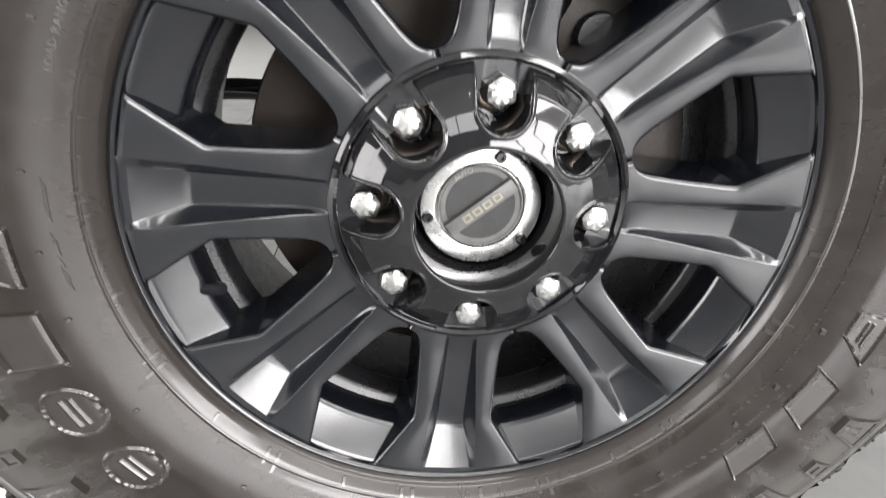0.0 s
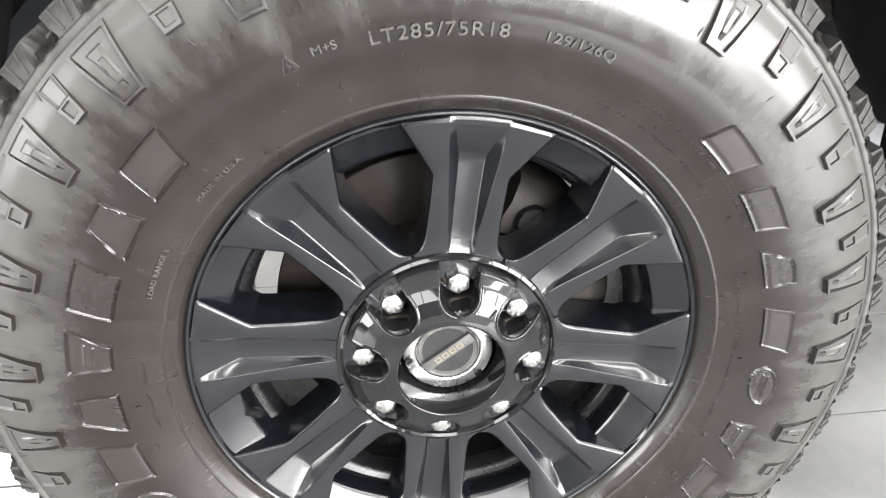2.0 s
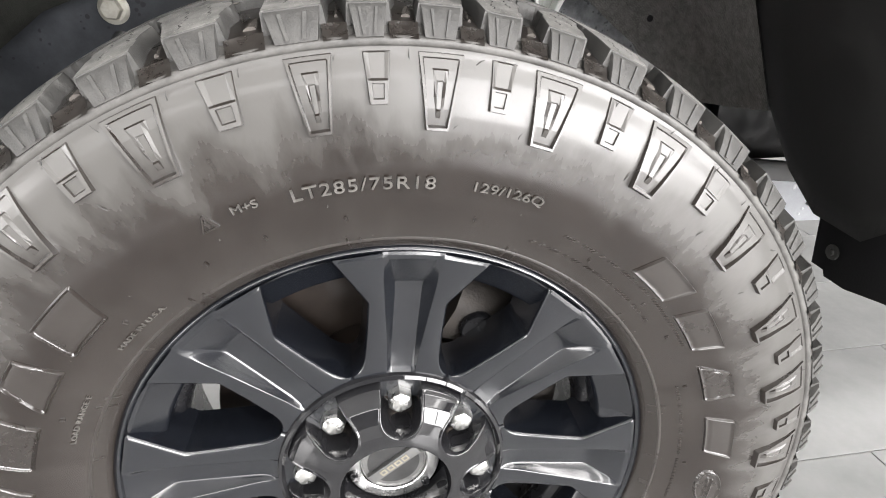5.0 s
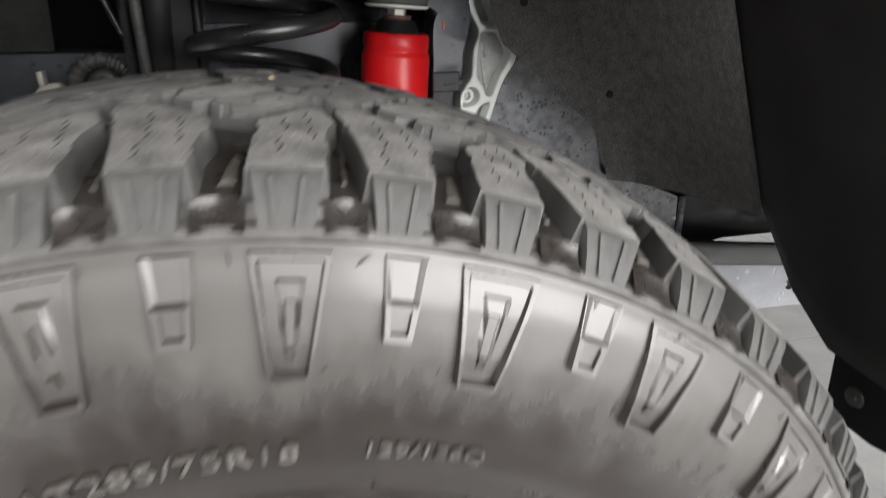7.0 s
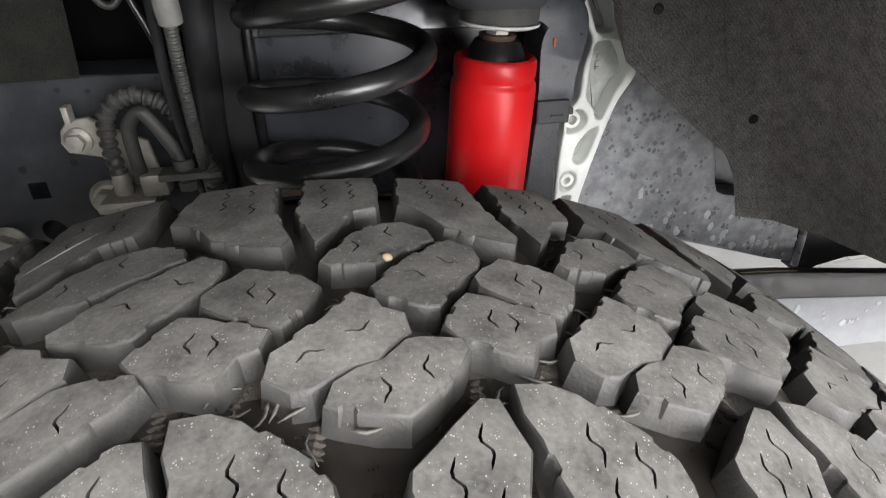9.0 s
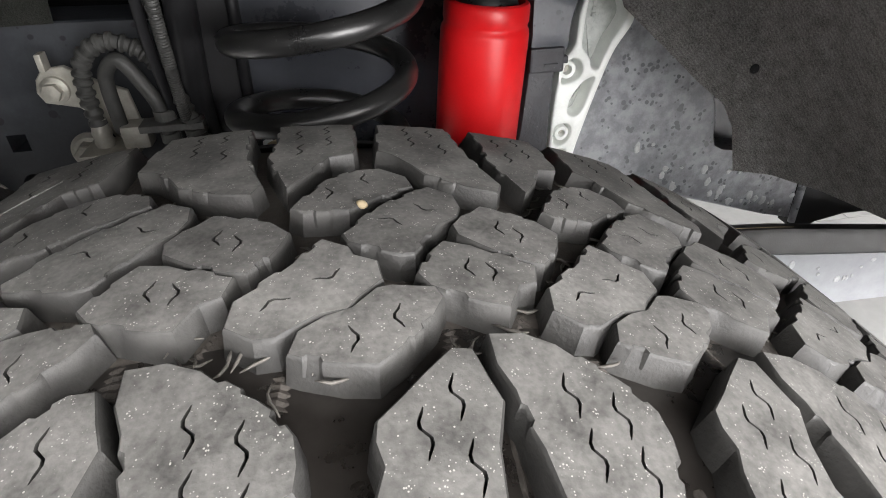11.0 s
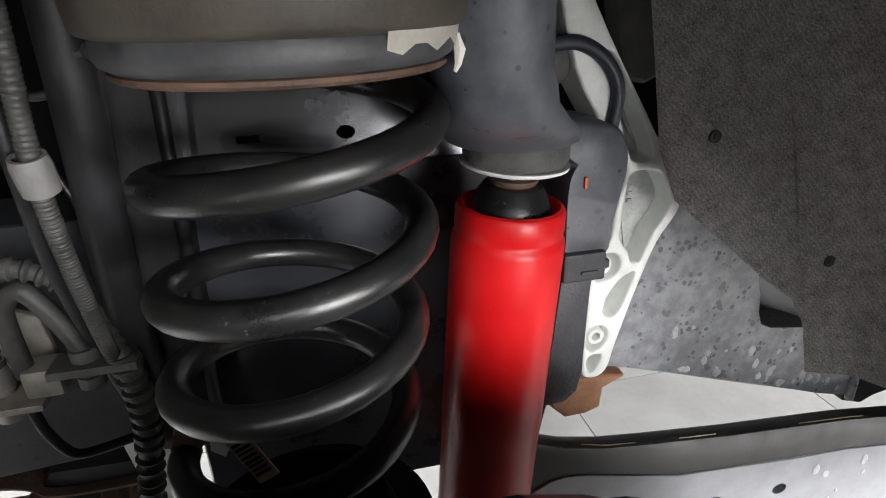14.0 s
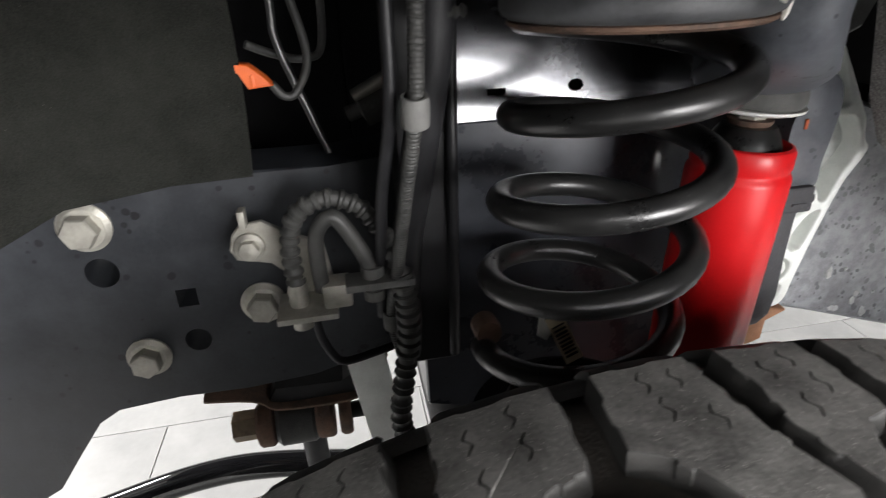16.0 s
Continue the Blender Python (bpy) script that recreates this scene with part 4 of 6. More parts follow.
# the locking hub inside the cover
bm = bmesh.new()
lathe(bm, [(0.0, -0.0860), (0.0460, -0.0860), (0.0466, -0.0900), (0.0450, -0.0935), (0.0425, -0.0945), (0.0345, -0.0945), (0.0331, -0.0935), (0.0325, -0.0900), (0.0, -0.0895)], 96, (0, 0, CZ))
hub = part("locking_hub", bm, SATIN, wheel, "bright silver locking hub ring", smooth=35)
bm = bmesh.new()
lathe(bm, [(0.0, -0.0912), (0.0298, -0.0912), (0.0310, -0.0925), (0.0320, -0.0925), (0.0320, -0.0900)], 64, (0, 0, CZ))
part("dial", bm, DIAL, hub, "grey turning dial", smooth=35)
turn = Matrix.Translation((0, 0, CZ)) @ Matrix.Rotation(radians(-36), 4, "Y")
# no hollow is cut: flat dark inlays carry its shade as colour
for s in (-1, 1):
    bm = bmesh.new()
    seg = [(-0.0238, s * 0.0062), (0.0238, s * 0.0062)] + [(0.0262 * math.cos(a), s * 0.0262 * math.sin(a)) for a in np.linspace(0.26, math.pi - 0.26, 15)]
    plate(bm, seg, "y", -0.0918, -0.0908)
    bm.transform(turn)
    part("dial_recess", bm, DIALDARK, hub, "flat dark inlay for the shaded hollow beside the dial grip")
bm = bmesh.new()
box(bm, -0.0300, 0.0300, -0.0965, -0.0900, -0.0056, 0.0056, 0.0012, turn)
part("dial_grip", bm, DIAL, hub, "raised grip bar across the dial", smooth=40)
for i in range(4):
    bm = bmesh.new()
    x = -0.0128 + 0.0090 * i
    plate(bm, [(x - 0.0034, -0.0030), (x + 0.0034, -0.0030), (x + 0.0034, 0.0030), (x - 0.0034, 0.0030)], "y", -0.0971, -0.0960, holes=[[(x - 0.0020, -0.0016), (x - 0.0020, 0.0016), (x + 0.0020, 0.0016), (x + 0.0020, -0.0016)]])
    bm.transform(turn)
    part("name_bar", bm, NAMEBAR, hub, "plain bar in place of the maker's letter")
for deg in (72, 188, -40):
    bm = bmesh.new()
    c = (0.0405 * math.cos(radians(deg)), 0, CZ + 0.0405 * math.sin(radians(deg)))
    lathe(bm, [(0.0042, -0.0935), (0.0042, -0.0978), (0.0034, -0.0988), (0.0020, -0.0988), (0.0018, -0.0965), (0.0, -0.0965)], 20, c)
    part("screw", bm, GLOSS, hub, "black socket-head screw", smooth=35)


def dial_word(string, deg, r):
    data = bpy.data.curves.new("dial_word", "FONT")
    data.body, data.size, data.extrude, data.align_x = string, 0.0052, 0.0003, "CENTER"
    tmp = bpy.data.objects.new("dial_word", data)
    scene.collection.objects.link(tmp)
    me = bpy.data.meshes.new_from_object(tmp.evaluated_get(bpy.context.evaluated_depsgraph_get()))
    bpy.data.objects.remove(tmp)
    for v in me.vertices:
        a, rr = radians(deg) - v.co.x / r, r + v.co.y
        v.co = (rr * math.cos(a), -0.0927 - (0.0004 if v.co.z > 0 else 0), CZ + rr * math.sin(a))
    me.materials.clear()
    me.materials.append(LETTER)
    ob = new("dial_word", me)
    ob.parent, ob.matrix_parent_inverse = hub, Matrix.Identity(4)
    return tagged(ob, "small white printed word")


dial_word("AUTO", 118, 0.0275)

for ob in [hub, *hub.children]:
    ob.data.transform(Matrix.Translation((0, 0.008, 0)))

# valve stem on the barrel step
valve = Vector((0.2245 * math.cos(radians(196)), -0.078, CZ + 0.2245 * math.sin(radians(196))))
inward = Vector((-math.cos(radians(196)), -0.55, -math.sin(radians(196)))).normalized()
bm = bmesh.new()
tube(bm, [valve - inward * 0.006, valve, valve + inward * 0.003, valve + inward * 0.004, valve + inward * 0.016, valve + inward * 0.017, valve + inward * 0.028], [0.0105, 0.0105, 0.0085, 0.0048, 0.0042, 0.0052, 0.0046], 16)
part("valve_stem", bm, GLOSS, wheel, "black valve stem with a metal cap", smooth=40)

# ---- brake behind the spokes ----
brake = thing("brake_disc", (0, 0.02, CZ), "worn steel brake disc behind the spokes", "brake disc")
bm = bmesh.new()
lathe(bm, [(0.060, -0.055), (0.100, -0.055), (0.108, -0.048), (0.110, -0.008)], 96, (0, 0.02, CZ))
part("disc_hat", bm, ROTOR, brake, smooth=35)
bm = bmesh.new()
lathe(bm, [(0.110, -0.010), (0.181, -0.010), (0.1825, -0.008), (0.1825, 0.000), (0.175, 0.002), (0.175, 0.012), (0.1825, 0.014), (0.1825, 0.022), (0.110, 0.022)], 96, (0, 0.02, CZ))
part("friction_ring", bm, ROTOR, brake, smooth=35)
caliper = thing("brake_caliper", (0.15, 0.02, CZ + 0.03), "dark cast brake caliper over the disc", "caliper")
bm = bmesh.new()
rows = []
for a in np.linspace(-22, 62, 19):
    ring = []
    for r, y in ((0.110, -0.016), (0.125, -0.034), (0.165, -0.038), (0.188, -0.028), (0.1995, -0.006), (0.1995, 0.060), (0.185, 0.075), (0.112, 0.075)):
        k = 1 - 0.06 * (abs(a - 20) / 42) ** 4
        ring.append(on_wheel(a, r * k, y + 0.01))
    rows.append(ring)
v = grid(bm, rows, close_v=True)
bm.faces.new(v[0])
bm.faces.new(v[-1])
part("caliper_body", bm, surface("cast_iron", (0.020, 0.018, 0.017), (0.048, 0.042, 0.037), (0.5, 0.7), metal=0.5, scale=50, bump=0.5), caliper, smooth=40)
for a in (-6, 22, 50):
    bm = bmesh.new()
    c = on_wheel(a, 0.148, 0)
    lathe(bm, [(0.0, -0.036), (0.017, -0.036), (0.019, -0.033), (0.019, -0.015)], 24, c)
    part("piston_boss", bm, BARREL, caliper, smooth=35)
knuckle = thing("steering_knuckle", (0.02, 0.10, CZ), "dark cast steering knuckle behind the brake disc", "knuckle")
bm = bmesh.new()
rows = []
for y, k in ((0.072, 0.80), (0.078, 1.0), (0.105, 1.04), (0.128, 0.95), (0.134, 0.70)):
    rows.append([(0.02 + k * rx * math.cos(a), y, CZ + 0.03 + k * rz * math.sin(a)) for a, rx, rz in [(2 * math.pi * i / 28, 0.135 + 0.02 * math.sin(i * 1.7), 0.165 + 0.018 * math.cos(i * 2.3)) for i in range(28)]])
v = grid(bm, rows, close_v=True)
bm.faces.new(v[0])
bm.faces.new(v[-1])
part("knuckle_casting", bm, BARREL, knuckle, smooth=50)
# backing plate with the axle hub behind the disc
bm = bmesh.new()
lathe(bm, [(0.055, 0.060), (0.150, 0.060), (0.165, 0.054), (0.167, 0.056), (0.152, 0.064), (0.055, 0.064)], 64, (0, 0, CZ), closed=True)
tagged(part("dust_shield", bm, BARREL), "black pressed steel brake dust shield", "dust shield")

# ---- inside the wheel arch ----
# frame grey lowered to carry the shade of the arch's front side
FRAME = surface("shaded_frame_grey", (0.0145, 0.0162, 0.0195), (0.033, 0.0365, 0.042), (0.36, 0.52), scale=28, bump=0.15, fine=300, spread=(0.4, 0.7), grit=(90, 0.5, (0.006, 0.006, 0.008)))
SPECKLE = surface("spattered_frame_paint", (0.150, 0.154, 0.166), (0.330, 0.338, 0.360), (0.34, 0.55), scale=60, bump=0.25, fine=420, spread=(0.40, 0.62), grit=(150, 0.60, (0.120, 0.123, 0.134)), dense=0.45)
# same felt twice: rear tone lifted for its light, front tone lowered for shade
FELT = surface("lit_felt_liner", (0.042, 0.0405, 0.039), (0.350, 0.340, 0.327), (0.85, 1.0), scale=90, bump=1.0, fine=900, mottle=1.5, spread=(0.1, 0.95), grit=(190, 0.10, (0.22, 0.20, 0.17)), spec=0.2, weave=120.0)
FELTFORE = surface("shaded_felt_liner", (0.0085, 0.009, 0.0078), (0.042, 0.043, 0.038), (0.85, 1.0), scale=24, bump=1.0, fine=900, mottle=1.2, spread=(0.25, 0.8), grit=(190, 0.10, (0.20, 0.19, 0.17)), spec=0.2)
TRIM = surface("smooth_black_trim", (0.008, 0.008, 0.008), (0.018, 0.018, 0.0175), (0.45, 0.62), scale=12, bump=0.1, fine=500)
STEEL = surface("black_coated_spring_steel", (0.0060, 0.0060, 0.0062), (0.0150, 0.0150, 0.0146), (0.24, 0.38), scale=35, bump=0.08, fine=600, grit=(420, 0.30, (0.045, 0.045, 0.046)), dense=0.46)
BLACK = surface("black_chassis_paint", (0.005, 0.005, 0.0055), (0.014, 0.014, 0.0155), (0.40, 0.60), scale=30, bump=0.15, spec=0.28)
RED = surface("red_damper_paint", (0.42, 0.0045, 0.0065), (0.57, 0.0075, 0.0100), (0.30, 0.44), scale=14, bump=0.03, fine=700, coat=0.05, spec=0.30)
# cast grey made darker for pocket floors, so colour deepens their shade
CASTDARK = surface("shaded_rough_cast", (0.36, 0.38, 0.365), (0.60, 0.62, 0.595), (0.5, 0.7), metal=0.15, scale=90, bump=0.6, fine=600)
CAST = surface("cast_aluminium", (0.70, 0.72, 0.69), (0.84, 0.86, 0.83), (0.40, 0.60), metal=0.1, scale=60, bump=0.35, fine=700)
ZINC = surface("dull_zinc_bolt", (0.28, 0.27, 0.235), (0.45, 0.435, 0.385), (0.40, 0.60), metal=0.6, scale=70, bump=0.15)
RUBBER = surface("grey_rubber", (0.045, 0.045, 0.043), (0.10, 0.10, 0.094), (0.6, 0.8), scale=60, bump=0.4)
HOSE = surface("black_rubber_hose", (0.014, 0.0145, 0.014), (0.042, 0.042, 0.039), (0.45, 0.65), scale=60, bump=0.3)
SEAT = surface("dusty_dark_steel", (0.022, 0.0175, 0.013), (0.072, 0.062, 0.050), (0.5, 0.75), scale=22, bump=0.3)
RUST = surface("rusty_steel", (0.045, 0.032, 0.026), (0.16, 0.095, 0.066), (0.65, 0.85), metal=0.3, scale=50, bump=0.6)
WHITE = surface("white_plastic", (0.62, 0.62, 0.60), (0.78, 0.78, 0.76), (0.35, 0.5), scale=40, bump=0.05)
MOUNT = surface("speckled_mount_paint", (0.048, 0.052, 0.061), (0.115, 0.122, 0.138), (0.36, 0.52), scale=40, bump=0.15, fine=300, grit=(170, 0.60, (0.034, 0.037, 0.044)), dense=0.50)
PIPE = surface("dark_bare_pipe", (0.05, 0.05, 0.05), (0.11, 0.11, 0.11), (0.25, 0.4), metal=0.8, scale=50, bump=0.05)
SHEATH = surface("rough_black_sheath", (0.010, 0.010, 0.012), (0.034, 0.035, 0.040), (0.45, 0.65), scale=60, bump=0.5, fine=400, grit=(260, 0.3, (0.12, 0.12, 0.12)))
CLIP = surface("dusty_grey_clip", (0.075, 0.075, 0.073), (0.15, 0.148, 0.140), (0.5, 0.7), scale=60, bump=0.2)
TAPE = surface("soiled_white_tape", (0.55, 0.52, 0.45), (0.75, 0.73, 0.67), (0.5, 0.7), scale=60, bump=0.3)
PAPER = surface("tan_paper_tag", (0.38, 0.31, 0.20), (0.52, 0.44, 0.30), (0.7, 0.8), scale=60, bump=0.1)
ORANGE = surface("orange_plastic", (0.52, 0.085, 0.012), (0.66, 0.125, 0.02), (0.4, 0.5), scale=60, bump=0.05)
GLOSSFRAME = surface("gloss_frame_paint", (0.0185, 0.0205, 0.0255), (0.040, 0.0435, 0.052), (0.22, 0.36), scale=22, bump=0.06, fine=300, coat=0.3)
# near-black stands in for the unlit depth of the engine bay
DEEP = surface("bay_shade_black", (0.002, 0.002, 0.002), (0.005, 0.005, 0.0055), (0.9, 1.0), scale=30, bump=0.1, spec=0.1)
SHEET = surface("shiny_grey_sheet", (0.030, 0.031, 0.034), (0.060, 0.061, 0.066), (0.13, 0.20), metal=0.6, scale=20, bump=0.02, fine=260, coat=0.4, film=0.08)
ARM = surface("silver_grey_arm_paint", (0.26, 0.27, 0.29), (0.34, 0.35, 0.37), (0.40, 0.55), scale=35, bump=0.1)
SPOT = surface("pale_dried_spots", (0.40, 0.41, 0.42), (0.54, 0.55, 0.56), (0.5, 0.7), scale=200, bump=0.2)


def helix(centre0, centre1, radius, z_front, pitch, a0, a1, step=10):
    """Coil centre line; angle from above, z at the front loop, pitch a turn."""
    pts = []
    n = int(abs(a1 - a0) / step)
    for i in range(n + 1):
        a = a0 + (a1 - a0) * i / n
        z = z_front + pitch * (a + 90) / 360
        f = (z - centre1[2]) / (centre0[2] - centre1[2])
        cx, cy = centre1[0] + f * (centre0[0] - centre1[0]), centre1[1] + f * (centre0[1] - centre1[1])
        pts.append((cx + radius * math.cos(radians(a)), cy + radius * math.sin(radians(a)), z))
    return pts


# front axle beam and lower spring seat
axle = thing("axle", (0, 0.6, CZ), "black front axle beam", "axle")
bm = bmesh.new()
tube(bm, [(0, 0.07, CZ), (0, 0.12, CZ), (0, 0.14, CZ), (0, 1.5, CZ)], [0.09, 0.09, 0.048, 0.048], 24)
part("axle_tube", bm, BLACK, axle, smooth=40)
bm = bmesh.new()
lathe(bm, [(0.0, 0.71), (0.040, 0.712), (0.046, 0.725), (0.052, 0.712), (0.074, 0.706), (0.078, 0.690), (0.070, 0.66), (0.060, 0.47)], 48, (0.018, 0.245, 0), axis="z")
part("spring_perch", bm, BLACK, axle, "black pressed lower spring perch", smooth=40)

# coil spring with its free end at the bottom
spring = thing("coil_spring", (0.018, 0.245, 0.71), "satin black steel coil spring in the wheel arch", "coil spring")
bm = bmesh.new()
tube(bm, helix((0.0385, 0.238, 0.98), (0.0125, 0.256, 0.74), 0.0605, 0.9405, 0.0522, 215, -1265), 0.0082, 16)
part("coil", bm, STEEL, spring, smooth="all")
bm = bmesh.new()
lathe(bm, [(0.0, -0.009), (0.0092, -0.009), (0.0094, 0.002), (0.0085, 0.008), (0.0, 0.0085)], 16, (0, 0, 0), axis="z")
bm.transform(Matrix.Translation((-0.0405, 0.262, 0.781)) @ Matrix.Rotation(radians(85), 4, "X"))
part("end_sleeve", bm, RUST, spring, "tan stained sleeve on the coil end", smooth=40)

spring_seat = thing("spring_tower", (0.036, 0.238, 0.975), "dusty dark steel spring tower with a torn white tape", "spring tower")
bm = bmesh.new()
lathe(bm, [(0.0700, 0.9880), (0.0735, 0.9893), (0.0752, 0.9915), (0.0764, 1.000), (0.0790, 1.07), (0.0, 1.07)], 64, (0.036, 0.240, 0), axis="z")
part("drum", bm, SEAT, spring_seat, "brown-dusted drum of the tower", smooth=50)
bm = bmesh.new()
lathe(bm, [(0.0650, 0.9762), (0.0690, 0.9785), (0.0706, 0.9815), (0.0706, 0.9872), (0.0700, 0.9882), (0.0, 0.9885)], 64, (0.036, 0.240, 0), axis="z")
part("lower_band", bm, surface("dusty_blue_grey_paint", (0.022, 0.023, 0.025), (0.070, 0.072, 0.076), (0.45, 0.62), scale=40, bump=0.2, fine=400), spring_seat, "blue-grey painted band", smooth=50)
bm = bmesh.new()
lathe(bm, [(0.0, 0.980), (0.055, 0.979), (0.060, 0.9745), (0.0645, 0.9728), (0.0668, 0.9742), (0.0668, 0.9758), (0.0640, 0.9770), (0.0, 0.9775)], 64, (0.036, 0.240, 0), axis="z")
part("lip", bm, RUST, spring_seat, "thin rust-edged lip", smooth=50)
bm = bmesh.new()
rows = []
for i in range(15):
    a = radians(-62 + 74 * i / 14)
    top, low = 0.9925, 0.9830 - 0.002 * math.sin(i * 1.9)
    rows.append([(0.036 + r * math.cos(a), 0.240 + r * math.sin(a), z) for r, z in ((0.0735, top), (0.0722, (top + low) / 2), (0.0712, low))])
grid(bm, rows)
bmesh.ops.solidify(bm, geom=bm.faces[:], thickness=-0.0008)
tube(bm, [(0.1035, 0.2165, 0.985), (0.1040, 0.2150, 0.979), (0.1030, 0.2140, 0.974), (0.1015, 0.2135, 0.971)], [0.0030, 0.0026, 0.0016, 0.0008], 6)
part("tape", bm, TAPE, spring_seat, "torn white tape round the rim", smooth=40)

# red damper
AX0, AX1 = Vector((0.156, 0.295, 0.884)), Vector((0.1385, 0.302, 0.60))
shock = thing("shock_absorber", AX1, "bright red steel shock absorber standing beside the spring", "shock absorber")


def on_axis(profile, segs=40):
    b = bmesh.new()
    d = (AX0 - AX1).normalized()
    lathe(b, [(r, h) for r, h in profile], segs, (0, 0, 0), axis="z")
    b.transform(Matrix.Translation(AX0) @ d.to_track_quat("Z", "Y").to_matrix().to_4x4())
    return b


part("body", on_axis([(0.0270, -0.012), (0.0280, -0.002), (0.0300, 0.0000), (0.0325, -0.0010), (0.0338, -0.0035), (0.0340, -0.0140), (0.0332, -0.0165), (0.0332, -0.0185), (0.0348, -0.0205), (0.0355, -0.0240), (0.0356, -0.1580), (0.0350, -0.1600), (0.0350, -0.2800), (0.0, -0.2800)]), RED, shock, smooth=40)
part("boot", on_axis([(0.0265, -0.0120), (0.0245, -0.0020), (0.0215, 0.0060), (0.0180, 0.0115), (0.0100, 0.0125), (0.0, 0.0125)]), STEEL, shock, "black rubber boot in the top of the body", smooth=50)
part("rod", on_axis([(0.0072, 0.0100), (0.0072, 0.0290)]), CHROME, shock, "bright steel rod", smooth=40)
part("lower_washer", on_axis([(0.0, 0.0115), (0.0135, 0.0120), (0.0150, 0.0140), (0.0150, 0.0160), (0.0, 0.0165)]), RUST, shock, "rust-tinged washer", smooth=40)
part("nut", on_axis([(0.0, 0.0150), (0.0098, 0.0150), (0.0098, 0.0225), (0.0, 0.0225)], 6), ZINC, shock, "dull hex nut")
part("bushing_plate", on_axis([(0.0, 0.0225), (0.0290, 0.0225), (0.0322, 0.0240), (0.0325, 0.0258), (0.0, 0.0270)]), WHITE, shock, "white plate under the bushing", smooth=40)
part("bushing", on_axis([(0.0, 0.0265), (0.0300, 0.0265), (0.0315, 0.0300), (0.0312, 0.0360), (0.0290, 0.0400), (0.0, 0.0410)]), RUBBER, shock, "grey rubber bushing", smooth=40)

# dark mount over the damper, with a leg down beside it
mount = thing("shock_mount", (0.16, 0.33, 0.93), "dark grey speckled steel mount over the shock absorber", "shock mount")
bm = bmesh.new()
rows = []
for z, cx, cy, rx, ry in ((0.9175, 0.160, 0.300, 0.024, 0.020), (0.9185, 0.160, 0.301, 0.033, 0.030), (0.9230, 0.157, 0.297, 0.039, 0.036), (0.9310, 0.150, 0.285, 0.039, 0.042), (0.9400, 0.140, 0.266, 0.034, 0.042), (0.952, 0.131, 0.250, 0.029, 0.037), (0.970, 0.125, 0.241, 0.0275, 0.034), (1.000, 0.122, 0.234, 0.0275, 0.034), (1.08, 0.122, 0.222, 0.0275, 0.034)):
    rows.append([(cx + rx * math.cos(a), cy + ry * math.sin(a), z) for a in np.linspace(0, 2 * math.pi, 33)[:-1]])
v = grid(bm, rows, close_v=True)
bm.faces.new(v[0])
part("tower", bm, MOUNT, mount, smooth="all")
bm = bmesh.new()
outline = spline([(0.140, 0.920, 0), (0.165, 0.914, 0), (0.185, 0.910, 0), (0.194, 0.907, 0), (0.1985, 0.899, 0), (0.1950, 0.886, 0), (0.1960, 0.850, 0), (0.1985, 0.836, 0), (0.2265, 0.836, 0), (0.2300, 0.856, 0), (0.2350, 0.880, 0), (0.2375, 0.898, 0), (0.2355, 0.912, 0), (0.2290, 0.9215, 0), (0.2200, 0.9255, 0), (0.205, 0.9280, 0), (0.193, 0.9300, 0), (0.186, 0.936, 0), (0.180, 0.960, 0), (0.140, 0.960, 0)], 4)
plate(bm, [(p.x, p.y) for p in outline], "y", 0.300, 0.345, bevel=0.004)
part("leg", bm, MOUNT, mount, "speckled arm and leg beside the damper", smooth=50)
bm = bmesh.new()
plate(bm, [(0.1965, 0.834), (0.2205, 0.834), (0.2185, 0.818), (0.2190, 0.780), (0.2185, 0.742), (0.2140, 0.724), (0.2040, 0.716), (0.1880, 0.7155), (0.1830, 0.722), (0.1880, 0.770)], "y", 0.302, 0.345, bevel=0.004)
part("sheath", bm, SHEATH, mount, "rough black sheath on the lower leg", smooth=50)
bm = bmesh.new()
box(bm, 0.1940, 0.2240, 0.2950, 0.304, 0.822, 0.8425, 0.002)
box(bm, 0.2210, 0.2290, 0.2990, 0.306, 0.8280, 0.8340, 0.001)
box(bm, 0.2060, 0.2180, 0.2935, 0.296, 0.8280, 0.8300, 0.0005)
part("clip", bm, SHEATH, mount, "black wire clip")
bm = bmesh.new()
box(bm, 0.2060, 0.2082, 0.2985, 0.3015, 0.886, 0.8935, 0.0006)
part("paint_chip", bm, ORANGE, mount, "small orange paint mark")

# cast bracket with ribs
casting = thing("cast_bracket", (0.26, 0.35, 0.71), "pale cast aluminium bracket with open ribbed pockets", "bracket")
C_OUT = [(0.196, 1.010), (0.216, 1.004), (0.2342, 0.9753), (0.2463, 0.9557), (0.2669, 0.9232), (0.2869, 0.8907), (0.2937, 0.8788), (0.2970, 0.8634), (0.3026, 0.8548), (0.2998, 0.8452), (0.2889, 0.8280), (0.2818, 0.8099), (0.2714, 0.7755), (0.2614, 0.7384), (0.2572, 0.7197), (0.2502, 0.7115), (0.2400, 0.7110), (0.2330, 0.7200), (0.2330, 0.7600), (0.2350, 0.7950), (0.2400, 0.8200), (0.2490, 0.8340), (0.2500, 0.8600), (0.2560, 0.8800), (0.2520, 0.8920), (0.2320, 0.9200), (0.2120, 0.9550)]
